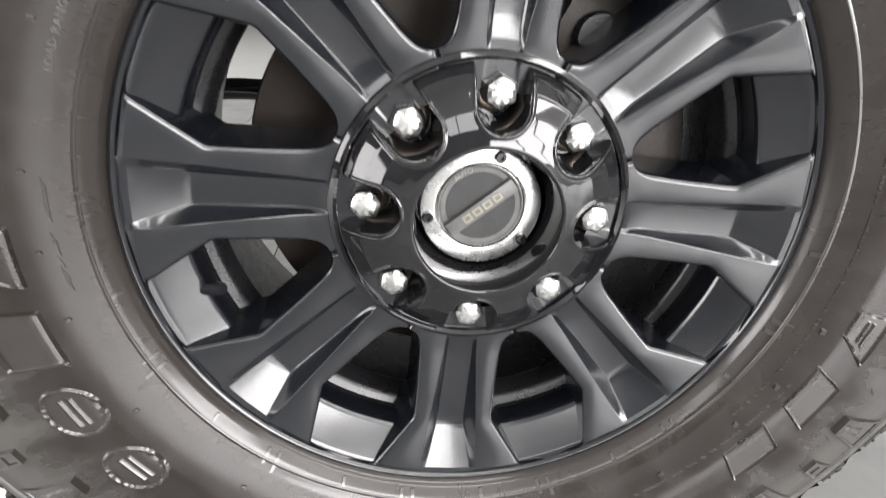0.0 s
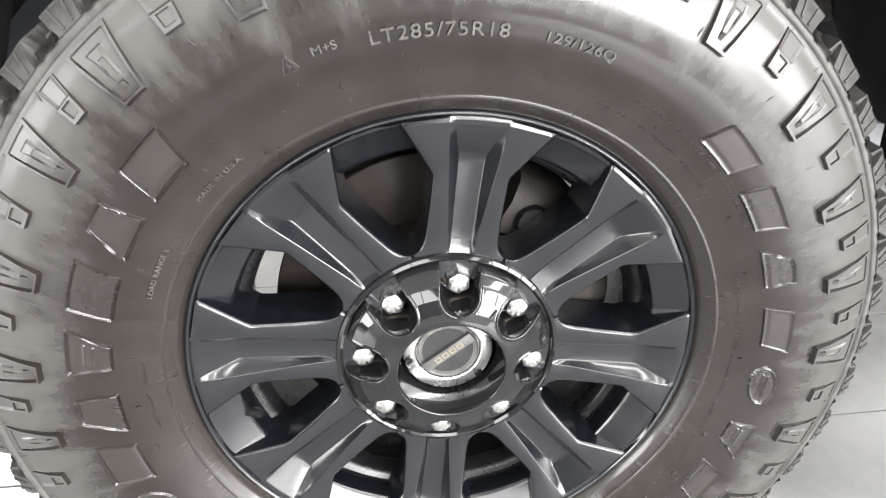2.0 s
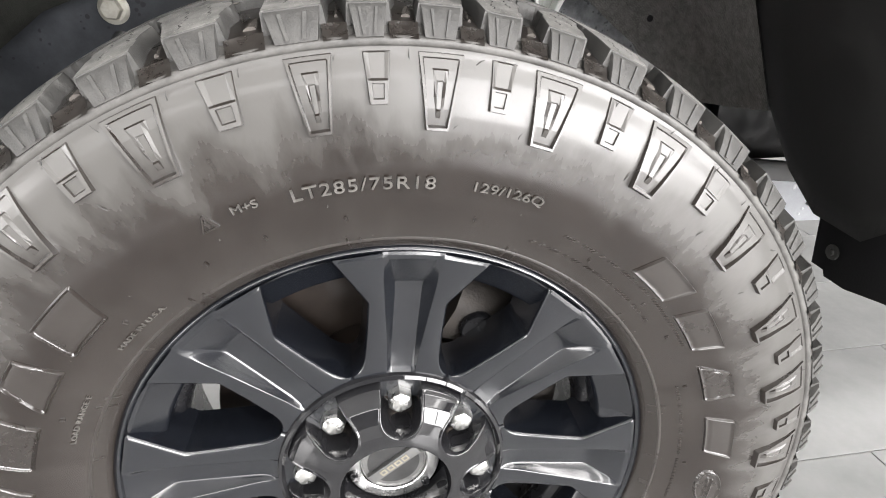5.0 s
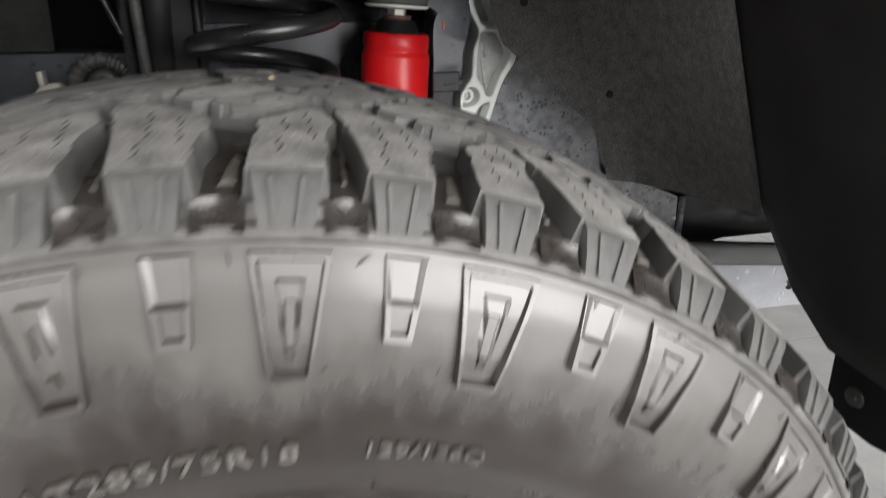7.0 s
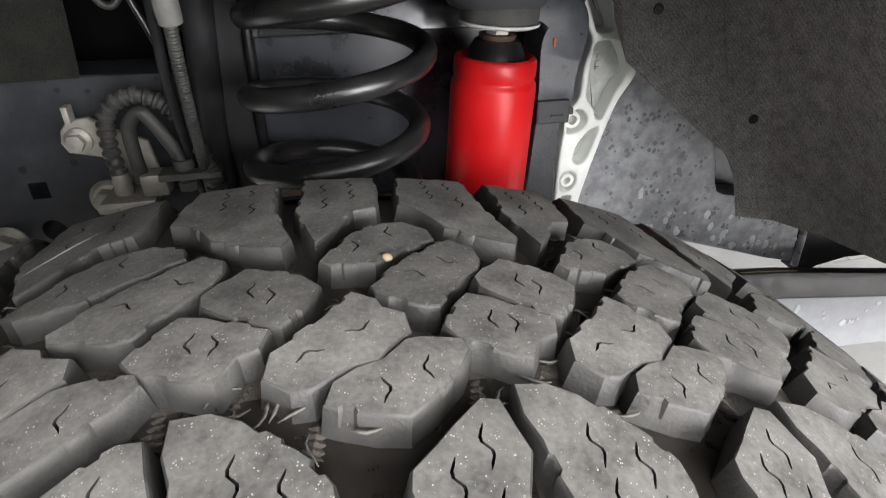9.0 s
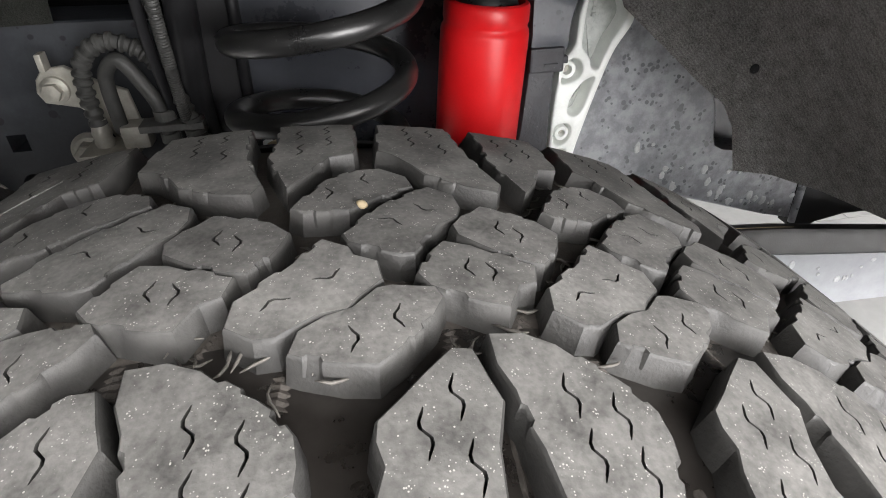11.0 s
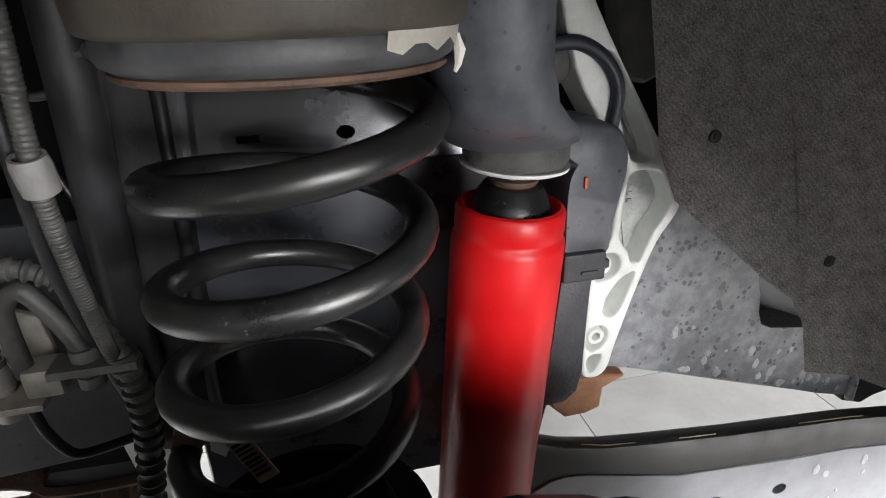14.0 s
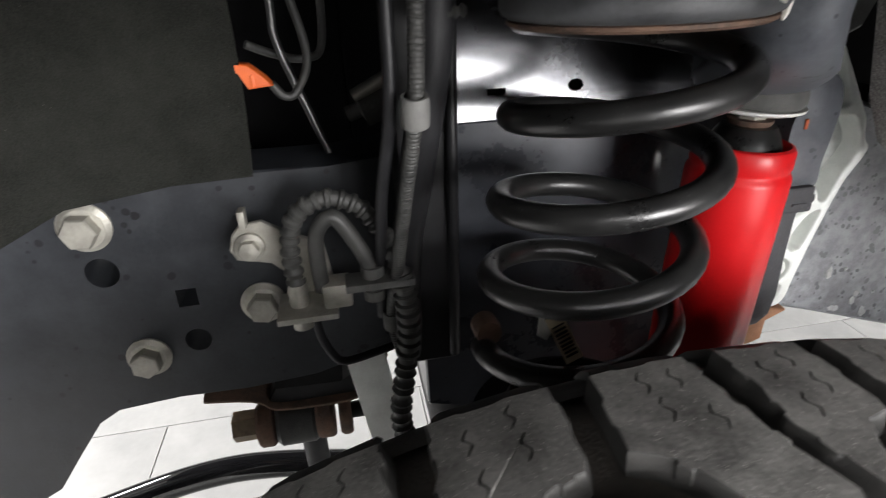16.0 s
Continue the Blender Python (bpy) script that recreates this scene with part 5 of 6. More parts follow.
POCKETS = {
    "upper_pocket": [(0.2374, 0.9632), (0.2493, 0.9466), (0.2574, 0.9314), (0.2658, 0.9156), (0.2736, 0.8991), (0.2753, 0.8929), (0.2714, 0.8895), (0.2603, 0.8900), (0.2566, 0.8960), (0.2485, 0.9168), (0.2422, 0.9361), (0.2343, 0.9546), (0.2300, 0.9652)],
    "large_pocket": [(0.2585, 0.8795), (0.2640, 0.8826), (0.2812, 0.8820), (0.2885, 0.8725), (0.2935, 0.8627), (0.2945, 0.8545), (0.2895, 0.8439), (0.2838, 0.8354), (0.2785, 0.8220), (0.2745, 0.8115), (0.2712, 0.8102), (0.2668, 0.8120), (0.2645, 0.8193), (0.2590, 0.8265), (0.2558, 0.8322), (0.2556, 0.8412), (0.2566, 0.8632)],
    "low_pocket": [(0.2698, 0.8036), (0.2716, 0.8010), (0.2690, 0.7918), (0.2648, 0.7780), (0.2606, 0.7690), (0.2552, 0.7660), (0.2500, 0.7676), (0.2478, 0.7715), (0.2492, 0.7825), (0.2550, 0.7925), (0.2612, 0.7995)],
    "bolt_pocket": [(0.2481, 0.8215), (0.2544, 0.8200), (0.2585, 0.8138), (0.2583, 0.8071), (0.2535, 0.8010), (0.2449, 0.7985), (0.2388, 0.7990), (0.2372, 0.8080), (0.2405, 0.8170)],
    "foot_pocket": [(0.2484, 0.7590), (0.2530, 0.7543), (0.2530, 0.7452), (0.2479, 0.7385), (0.2405, 0.7370), (0.2360, 0.7420), (0.2360, 0.7540), (0.2405, 0.7590)],
    "toe_pocket": [(0.2500, 0.7320), (0.2485, 0.7240), (0.2430, 0.7160), (0.2390, 0.7180), (0.2380, 0.7300), (0.2440, 0.7330)],
}


def closed_curve(loop, n):
    return [(p.x, p.y) for p in spline([(x, z, 0) for x, z in loop + loop[:1]], n)][:-1]


def shift(loop, d):
    """The loop with every point moved square to the edge by d, inwards where d is above nought."""
    turn = 1 if sum(loop[i - 1][0] * loop[i][1] - loop[i][0] * loop[i - 1][1] for i in range(len(loop))) > 0 else -1
    moved = []
    for i, p in enumerate(loop):
        e = Vector(loop[(i + 1) % len(loop)]) - Vector(loop[i - 1])
        n = Vector((-e.y, e.x)).normalized() * d * turn
        moved.append((p[0] + n.x, p[1] + n.y))
    return moved


# face with rounded lips round the pockets, walls that draw in, and a grainy floor in each pocket
bm = bmesh.new()
skirt = closed_curve(C_OUT, 3)
lips = {name: closed_curve(loop, 3) for name, loop in POCKETS.items()}


def wall_of(bm, loop, steps):
    rows = [[bm.verts.new((x, y, z)) for x, z in shift(loop, d)] for d, y in steps]
    for r0, r1 in zip(rows, rows[1:]):
        for i in range(len(r0)):
            bm.faces.new((r0[i - 1], r0[i], r1[i], r1[i - 1]))
    return rows


edges = []
for loop, steps in [(skirt, ((0.0022, 0.3340), (0.0007, 0.3347), (0.0, 0.3362), (0.0, 0.3700)))] + [(lip, ((-0.0012, 0.3340), (-0.0003, 0.3346), (0.0004, 0.3362), (0.0022, 0.3530))) for lip in lips.values()]:
    first = wall_of(bm, loop, steps)[0]
    edges += [bm.edges.get((first[i - 1], first[i])) for i in range(len(first))]
bmesh.ops.triangle_fill(bm, use_beauty=True, use_dissolve=False, edges=edges)
bmesh.ops.recalc_face_normals(bm, faces=bm.faces[:])
part("rim", bm, CAST, casting, "smooth raised rims round the pockets", smooth=50)
for lip in lips.values():
    bm = bmesh.new()
    rows = wall_of(bm, lip, ((0.0012, 0.3515), (0.0036, 0.3536)))
    bm.faces.new(rows[-1])
    bmesh.ops.recalc_face_normals(bm, faces=bm.faces[:])
    part("pocket_floor", bm, CASTDARK, casting, "grainy cast pocket floor", smooth=50)
# raised foundry marks that cannot be read
for i in range(8):
    bm = bmesh.new()
    box(bm, 0.2585, 0.2625, 0.3508, 0.3530, 0.8365 + 0.0048 * i, 0.8392 + 0.0048 * i, 0.0004)
    part("raised_mark", bm, CASTDARK, casting)
for i in range(3):
    bm = bmesh.new()
    box(bm, 0.2690, 0.2725, 0.3508, 0.3530, 0.8530 + 0.0055 * i, 0.8562 + 0.0055 * i, 0.0004)
    part("raised_mark", bm, CASTDARK, casting)
for cx, cz, r in ((0.2440, 0.8110, 0.0085), (0.2445, 0.7490, 0.0075)):
    bm = bmesh.new()
    lathe(bm, [(r, 0.356), (r, 0.337), (r - 0.001, 0.3355), (r - 0.0038, 0.3355), (r - 0.0045, 0.338), (r - 0.0045, 0.352), (0.0, 0.352)], 28, (cx, 0, cz))
    part("boss", bm, CAST, casting, smooth=35)
    bm = bmesh.new()
    lathe(bm, [(0.0062, 0.350), (0.0062, 0.343), (0.0056, 0.342), (0.0, 0.342)], 6, (cx, 0, cz))
    part("bolt", bm, ZINC, casting, "dull hex bolt head")

# pale bushing and dark bracket glimpsed beside the mount
stud = thing("pale_bushing", (0.198, 0.345, 0.955), "pale dusty bushing behind the shock mount", "bushing")
bm = bmesh.new()
lathe(bm, [(0.0, -0.016), (0.010, -0.015), (0.0155, -0.008), (0.0165, 0.002), (0.0140, 0.010), (0.0, 0.012)], 24, (0.198, 0.352, 0.958))
part("bushing_body", bm, CLIP, stud, smooth=50)
shelf = thing("liner_bracket", (0.275, 0.372, 0.94), "dark grey folded bracket behind the liner edge", "bracket")
bm = bmesh.new()
plate(bm, [(0.262, 0.942), (0.280, 0.938), (0.296, 0.945), (0.306, 0.966), (0.300, 1.06), (0.245, 1.06), (0.250, 0.990)], "y", 0.362, 0.376, bevel=0.003)
part("folded_plate", bm, RUBBER, shelf, smooth=40)
tree = thing("fir_tree_clip", (-0.055, 0.282, 0.98), "small black ribbed plastic clip beside the spring tower", "clip")
bm = bmesh.new()
tube(bm, [(-0.066 + 0.0022 * i, 0.282, 0.979 + 0.0002 * i) for i in range(11)], [0.0042 if i % 2 else 0.0022 for i in range(11)], 10)
part("clip_body", bm, HOSE, tree, smooth=30)

wire = thing("vent_hose", (0.22, 0.35, 0.93), "thin blue-black hose curving behind the mount", "hose")
bm = bmesh.new()
tube(bm, spline([(0.178, 0.332, 0.968), (0.2022, 0.332, 0.9711), (0.2153, 0.332, 0.9695), (0.2287, 0.332, 0.9618), (0.2383, 0.332, 0.9499), (0.2420, 0.332, 0.9374), (0.2399, 0.332, 0.9186), (0.236, 0.334, 0.895)], 6), 0.0048, 12)
part("hose", bm, surface("blue_black_hose", (0.014, 0.016, 0.024), (0.034, 0.039, 0.056), (0.4, 0.55), scale=60, bump=0.1), wire, smooth="all")

# frame rail, front plate, behind the spring, and rear run
frame_rail = thing("frame_rail", (-0.3, 0.42, 0.60), "dark grey painted steel truck frame rail with bolt holes", "frame rail")
bm = bmesh.new()
sq = 0.0085
plate(bm, [(-0.80, 0.40), (-0.60, 0.42), (-0.500, 0.520), (-0.455, 0.552), (-0.430, 0.565), (-0.401, 0.603), (-0.375, 0.636), (-0.355, 0.6475), (-0.297, 0.653), (-0.235, 0.652), (-0.170, 0.657), (-0.107, 0.675), (-0.06, 0.690), (-0.06, 0.868), (-0.136, 0.862), (-0.200, 0.863), (-0.308, 0.866), (-0.36, 0.868), (-0.50, 0.86), (-0.80, 0.80)], "y", 0.410, 0.480,
      holes=[ring2d(-0.330, 0.789, 0.0135, 18), ring2d(-0.270, 0.713, 0.0115, 18), [(-0.270 - sq, 0.7565 - sq), (-0.270 + sq, 0.7565 - sq), (-0.270 + sq, 0.7565 + sq), (-0.270 - sq, 0.7565 + sq)]], bevel=0.002)
part("front_plate", bm, FRAME, frame_rail, smooth=30)
bm = bmesh.new()
plate(bm, [(-0.070, 0.62), (0.00, 0.600), (0.10, 0.60), (0.22, 0.60), (0.235, 0.68), (0.245, 0.69), (0.245, 0.893), (-0.070, 0.893)], "y", 0.384, 0.47, bevel=0.002)
part("spring_side_plate", bm, GLOSSFRAME, frame_rail, "dark glossy steel plate behind the spring", smooth=30)
bm = bmesh.new()
plate(bm, [(-0.070, 0.893), (0.205, 0.893), (0.205, 1.06), (-0.070, 1.06)], "y", 0.384, 0.392,
      holes=[ring2d(0.0670, 0.9145, 0.0066, 16, 0.72), [(-0.006, 0.9115), (0.009, 0.9115), (0.009, 0.9165), (-0.006, 0.9165)]])
for v in bm.verts:
    v.co.y += (v.co.z - 0.893) * 0.14
part("upper_sheet", bm, SHEET, frame_rail, "shiny leaning sheet under the spring tower", smooth=30)
bm = bmesh.new()
plate(bm, [(0.20, 0.675), (0.309, 0.663), (0.372, 0.643), (0.450, 0.617), (0.562, 0.581), (0.604, 0.5705), (0.600, 0.640), (0.520, 0.6745), (0.480, 0.6800), (0.468, 0.6860), (0.4625, 0.700), (0.4600, 0.720), (0.4500, 0.750), (0.425, 0.785), (0.40, 0.86), (0.34, 0.88), (0.20, 0.88)], "y", 0.398, 0.47, bevel=0.006)
part("rear_run", bm, SPECKLE, frame_rail, "spattered grey rail with pale spots", smooth=50)
# set-back plate in dark frame grey: the recess's shade put into colour
bm = bmesh.new()
plate(bm, [(0.40, 0.70), (0.50, 0.66), (0.60, 0.600), (0.64, 0.56), (0.66, 0.560), (0.66, 0.80), (0.40, 0.88)], "y", 0.440, 0.47, bevel=0.002)
part("recess_web", bm, FRAME, frame_rail, "web set back behind the rail end, coloured for the recess's shade", smooth=30)
bm = bmesh.new()
tube(bm, spline([(0.6085, 0.400, 0.566), (0.6065, 0.399, 0.585), (0.6060, 0.399, 0.605), (0.6050, 0.400, 0.640)], 4), 0.0048, 10)
part("end_flange", bm, SPECKLE, frame_rail, "rolled flange at the rail end", smooth="all")
# plain black plate closing the dark area past the rail end
bm = bmesh.new()
plate(bm, [(0.615, 0.553), (0.640, 0.545), (0.655, 0.552), (0.700, 0.560), (0.800, 0.560), (0.800, 0.70), (0.615, 0.70)], "y", 0.410, 0.43, bevel=0.002)
part("rear_gusset", bm, BLACK, frame_rail, "black plate past the rail end", smooth=30)

bm = bmesh.new()
rng = random.Random(11)


def spot(bm, x, y, z, r, tall=1.0):
    """A small dried splash on an upright face."""
    n = 9
    ring = [(x + r * math.cos(2 * math.pi * k / n) * rng.uniform(0.7, 1.15), y, z + tall * r * math.sin(2 * math.pi * k / n) * rng.uniform(0.7, 1.15)) for k in range(n)]
    v = [bm.verts.new(p) for p in ring]
    top = [bm.verts.new((x + (p[0] - x) * 0.7, y - 0.0006, z + (p[2] - z) * 0.7)) for p in ring]
    for k in range(n):
        bm.faces.new((v[k - 1], v[k], top[k], top[k - 1]))
    bm.faces.new(top)


for i in range(30):
    x = rng.uniform(0.36, 0.595)
    base = float(np.interp(x, [0.372, 0.45, 0.562, 0.65, 0.755], [0.643, 0.617, 0.581, 0.560, 0.549]))
    spot(bm, x, 0.3975, base + 0.010 + 0.05 * rng.random() ** 1.6, rng.uniform(0.0018, 0.0050), rng.uniform(0.8, 1.8))
tagged(part("dried_splash", bm, SPOT, frame_rail, "pale dried splashes near the lower edge"), kind="stuff")

# bolts on the front plate
bolt_bm = bmesh.new()
lathe(bolt_bm, [(0.0, 0.012), (0.0205, 0.012), (0.0208, 0.0095), (0.0165, 0.0065), (0.0130, 0.0060), (0.0, 0.0060)], 32, (0, 0, 0))
lathe(bolt_bm, [(0.0140, 0.0065), (0.0140, -0.0045), (0.0128, -0.0060), (0.0, -0.0062)], 6, (0, 0, 0))
bmesh.ops.recalc_face_normals(bolt_bm, faces=bolt_bm.faces[:])
bolt_me = bpy.data.meshes.new("flange_bolt")
bolt_bm.to_mesh(bolt_me)
bolt_bm.free()
bolt_me.materials.append(ZINC)
for x, z, s, a in ((-0.331, 0.831, 1.0, 0.1), (-0.314, 0.703, 0.92, 0.5), (-0.2075, 0.743, 0.95, 0.2)):
    ob = new("flange_bolt", bolt_me)
    ob.matrix_basis = Matrix.Translation((x, 0.398, z)) @ Matrix.Rotation(a, 4, "Y") @ Matrix.Diagonal((s, 1, s, 1))
    tagged(ob, "dull zinc flange bolt in the frame plate", "bolt", "frame plate bolts")

# brake line bracket with two rubber hoses
line = thing("brake_hose_bracket", (-0.17, 0.36, 0.76), "dull zinc bracket holding ribbed brake hoses", "hose bracket")
bm = bmesh.new()
plate(bm, [(-0.214, 0.826), (-0.207, 0.834), (-0.190, 0.836), (-0.168, 0.822), (-0.146, 0.812), (-0.142, 0.780), (-0.165, 0.766), (-0.172, 0.785), (-0.188, 0.800), (-0.213, 0.806), (-0.217, 0.815)], "y", 0.366, 0.371, bevel=0.001)
box(bm, -0.205, -0.200, 0.358, 0.371, 0.834, 0.848, 0.001)
box(bm, -0.186, -0.140, 0.325, 0.368, 0.766, 0.771, 0.001)
part("bracket_plate", bm, ZINC, line, smooth=30)
bm = bmesh.new()
lathe(bm, [(0.0, 0.366), (0.0115, 0.366), (0.0115, 0.362), (0.0085, 0.360), (0.0, 0.360)], 24, (-0.201, 0, 0.817))
lathe(bm, [(0.0078, 0.361), (0.0078, 0.354), (0.0, 0.353)], 6, (-0.201, 0, 0.817))
part("bolt", bm, ZINC, line, smooth=30)
bm = bmesh.new()
lathe(bm, [(0.0, 0.752), (0.0080, 0.752), (0.0080, 0.764), (0.0115, 0.7655), (0.0115, 0.771), (0.0072, 0.772), (0.0082, 0.776), (0.0072, 0.780), (0.0082, 0.784), (0.0072, 0.788), (0.0066, 0.796), (0.0, 0.796)], 24, (-0.169, 0.345, 0), axis="z")
part("fitting", bm, ZINC, line, "threaded zinc fitting", smooth=30)
bm = bmesh.new()
box(bm, -0.150, -0.128, 0.330, 0.352, 0.772, 0.792, 0.003)
part("line_block", bm, ZINC, line, "small zinc line block", smooth=30)


def ribbed(points, r, step=0.010, n=10):
    pts = spline(points, n)
    rad, run = [], 0.0
    for i, p in enumerate(pts):
        run += (p - pts[i - 1]).length if i else 0
        rad.append(r * (1.22 if (run % step) < step * 0.45 else 0.92))
    return pts, rad


bm = bmesh.new()
pts, rad = ribbed([(-0.169, 0.344, 0.792), (-0.169, 0.342, 0.822), (-0.163, 0.339, 0.845), (-0.150, 0.336, 0.857), (-0.134, 0.335, 0.860), (-0.114, 0.334, 0.850), (-0.099, 0.332, 0.827), (-0.090, 0.330, 0.795)], 0.0062, 0.0085, 14)
tube(bm, pts, rad, 14)
part("hose", bm, HOSE, line, "ribbed black rubber hose", smooth=40)
bm = bmesh.new()
pts, rad = ribbed([(-0.090, 0.331, 0.797), (-0.087, 0.332, 0.770), (-0.087, 0.333, 0.740), (-0.092, 0.334, 0.707), (-0.100, 0.335, 0.650), (-0.090, 0.330, 0.610), (-0.07, 0.32, 0.56)], 0.0080, 0.0095, 16)
tube(bm, pts, rad, 14)
part("hose", bm, HOSE, line, "ribbed black rubber hose", smooth=40)
bm = bmesh.new()
tube(bm, spline([(-0.150, 0.340, 0.785), (-0.150, 0.338, 0.822), (-0.146, 0.336, 0.838), (-0.134, 0.335, 0.845), (-0.120, 0.334, 0.822), (-0.113, 0.333, 0.803), (-0.111, 0.333, 0.776)], 8), 0.0060, 14)
part("hose", bm, HOSE, line, smooth="all")
bm = bmesh.new()
tube(bm, spline([(-0.160, 0.350, 0.757), (-0.157, 0.350, 0.735), (-0.150, 0.351, 0.716), (-0.143, 0.353, 0.7075), (-0.130, 0.357, 0.7055), (-0.100, 0.366, 0.7065)], 8), 0.0036, 12)
part("hose", bm, BLACK, line, smooth="all")
bm = bmesh.new()
for z, r in ((0.800, 0.0088), (0.780, 0.0080)):
    lathe(bm, [(0.0055, z - 0.004), (r, z - 0.004), (r, z + 0.004), (0.0055, z + 0.004)], 20, (-0.111, 0.333, 0), axis="z")
box(bm, -0.132, -0.080, 0.322, 0.345, 0.788, 0.794, 0.001)
part("clamp", bm, RUBBER, line, "dark clamp across the hoses", smooth=35)

# corrugated harness on a black upright
harness = thing("wiring_harness", (-0.09, 0.30, 0.80), "corrugated black wiring harness held by pale clips", "wiring harness")
bm = bmesh.new()
pts, rad = ribbed([(-0.072, 0.262, 1.060), (-0.075, 0.263, 0.990), (-0.079, 0.265, 0.931), (-0.086, 0.290, 0.870), (-0.093, 0.325, 0.800), (-0.098, 0.360, 0.740), (-0.093, 0.362, 0.700)], 0.0044, 0.0026, 64)
tube(bm, pts, [0.0048 + 0.35 * (r - 0.0048) for r in rad], 12)
part("conduit", bm, HOSE, harness, smooth=35)
for p, w in (((-0.079, 0.265, 0.931), 0.0086), ((-0.098, 0.360, 0.738), 0.0080)):
    bm = bmesh.new()
    lathe(bm, [(0.0060, -0.009), (w * 0.95, -0.009), (w, -0.004), (w, 0.005), (w * 0.9, 0.009), (0.0060, 0.009)], 18, (0, 0, 0), axis="z")
    bm.transform(Matrix.Translation(p) @ Matrix.Rotation(radians(14), 4, "X"))
    part("clip", bm, CLIP if w > 0.0082 else RUBBER, harness, "pale plastic tape clip", smooth=35)
bm = bmesh.new()
tube(bm, spline([(-0.098, 0.360, 0.740), (-0.092, 0.364, 0.712), (-0.084, 0.368, 0.694), (-0.072, 0.371, 0.6885), (-0.060, 0.374, 0.700), (-0.052, 0.377, 0.725)], 8), 0.0046, 12)
part("cable_tail", bm, BLACK, harness, "smooth black tail hooking under the upright", smooth="all")
bm = bmesh.new()
tube(bm, spline([(-0.058, 0.285, 1.06), (-0.062, 0.290, 0.97), (-0.074, 0.315, 0.88), (-0.084, 0.345, 0.80), (-0.085, 0.365, 0.70)], 8), 0.0120, 16)
part("smooth_cable", bm, BLACK, harness, "smooth black cable beside the conduit", smooth="all")
bm = bmesh.new()
tube(bm, spline([(-0.088, 0.275, 1.06), (-0.090, 0.275, 0.99), (-0.092, 0.278, 0.931), (-0.100, 0.302, 0.870), (-0.104, 0.336, 0.800), (-0.106, 0.366, 0.740)], 8), 0.0042, 12)
part("thin_cable", bm, BLACK, harness, "thin black cable behind the conduit", smooth="all")

upright = thing("frame_upright", (-0.06, 0.37, 0.69), "black pressed steel upright on the frame", "upright")
bm = bmesh.new()
plate(bm, [(-0.086, 0.69), (-0.046, 0.69), (-0.036, 1.06), (-0.080, 1.06)], "y", 0.356, 0.41, bevel=0.004)
part("pressing", bm, BLACK, upright, smooth=30)
bm = bmesh.new()
tube(bm, [(-0.047, 0.352, 0.70), (-0.038, 0.352, 1.06)], 0.0045, 10)
part("flange", bm, BLACK, upright, "rolled edge", smooth="all")

# rusty sway bar bushing bracket under the plate
bush = thing("sway_bar_bushing", (-0.20, 0.37, 0.63), "rusty bracket with a rubber bushing under the frame", "bushing bracket")
bm = bmesh.new()
low = spline([(-0.278, 0, 0.686), (-0.245, 0, 0.681), (-0.228, 0, 0.675), (-0.216, 0, 0.665), (-0.180, 0, 0.662), (-0.140, 0, 0.664), (-0.121, 0, 0.678), (-0.104, 0, 0.710)], 4)
rows = []
for p in low:
    rows.append([(p.x, 0.350, p.z), (p.x, 0.349, p.z + 0.003), (p.x, 0.351, p.z + 0.005), (p.x, 0.395, p.z + 0.010), (p.x, 0.396, p.z + 0.004)])
v = grid(bm, rows, close_v=True)
bm.faces.new(v[0])
bm.faces.new(v[-1])
part("strap", bm, RUST, bush, "curved rusty strap", smooth=40)
bm = bmesh.new()
plate(bm, [(-0.225, 0.668), (-0.140, 0.668), (-0.122, 0.690), (-0.125, 0.700), (-0.150, 0.684), (-0.215, 0.686)], "y", 0.356, 0.395, bevel=0.002)
part("saddle", bm, BLACK, bush, "dark saddle above the bushing", smooth=30)
bm = bmesh.new()
lathe(bm, [(0.0, 0.0), (0.021, 0.0), (0.024, 0.004), (0.024, 0.036), (0.021, 0.040), (0.0, 0.040)], 28, (0, 0, 0))
bm.transform(Matrix.Translation((-0.180, 0.368, 0.636)) @ Matrix.Rotation(radians(90), 4, "Z"))
part("bushing", bm, HOSE, bush, "black rubber bushing", smooth=35)
for x, w in ((-0.230, 0.008), (-0.172, 0.009), (-0.152, 0.006)):
    bm = bmesh.new()
    lathe(bm, [(0.0, -w), (0.017, -w), (0.019, -w + 0.003), (0.019, w - 0.003), (0.017, w), (0.0, w)], 24, (0, 0, 0))
    bm.transform(Matrix.Translation((x, 0.362, 0.640)) @ Matrix.Rotation(radians(90), 4, "Z") @ Matrix.Diagonal((1, 1, 1.25, 1)))
    part("ear", bm, RUST, bush, "rusty ear", smooth=35)
bm = bmesh.new()
lathe(bm, [(0.0, -0.012), (0.0135, -0.012), (0.0150, -0.010), (0.0150, 0.012), (0.0, 0.012)], 6, (0, 0, 0))
bm.transform(Matrix.Translation((-0.2485, 0.362, 0.643)) @ Matrix.Rotation(radians(90), 4, "Z"))
part("bolt", bm, surface("tan_stained_bolt", (0.10, 0.075, 0.05), (0.22, 0.17, 0.11), (0.5, 0.7), metal=0.3, scale=70, bump=0.3), bush, "tan stained bolt head")
bm = bmesh.new()
tube(bm, [(-0.150, 0.362, 0.642), (-0.118, 0.362, 0.642)], 0.0085, 12)
part("bolt", bm, BLACK, bush, "bolt end", smooth=40)
for ob in bush.children:
    ob.data.transform(Matrix.Translation((0.013, 0.063, -0.148)) @ Matrix.Scale(1.106, 4))
link = thing("stabiliser_link", (-0.12, 0.42, 0.50), "bare grey steel stabiliser link", "link")
bm = bmesh.new()
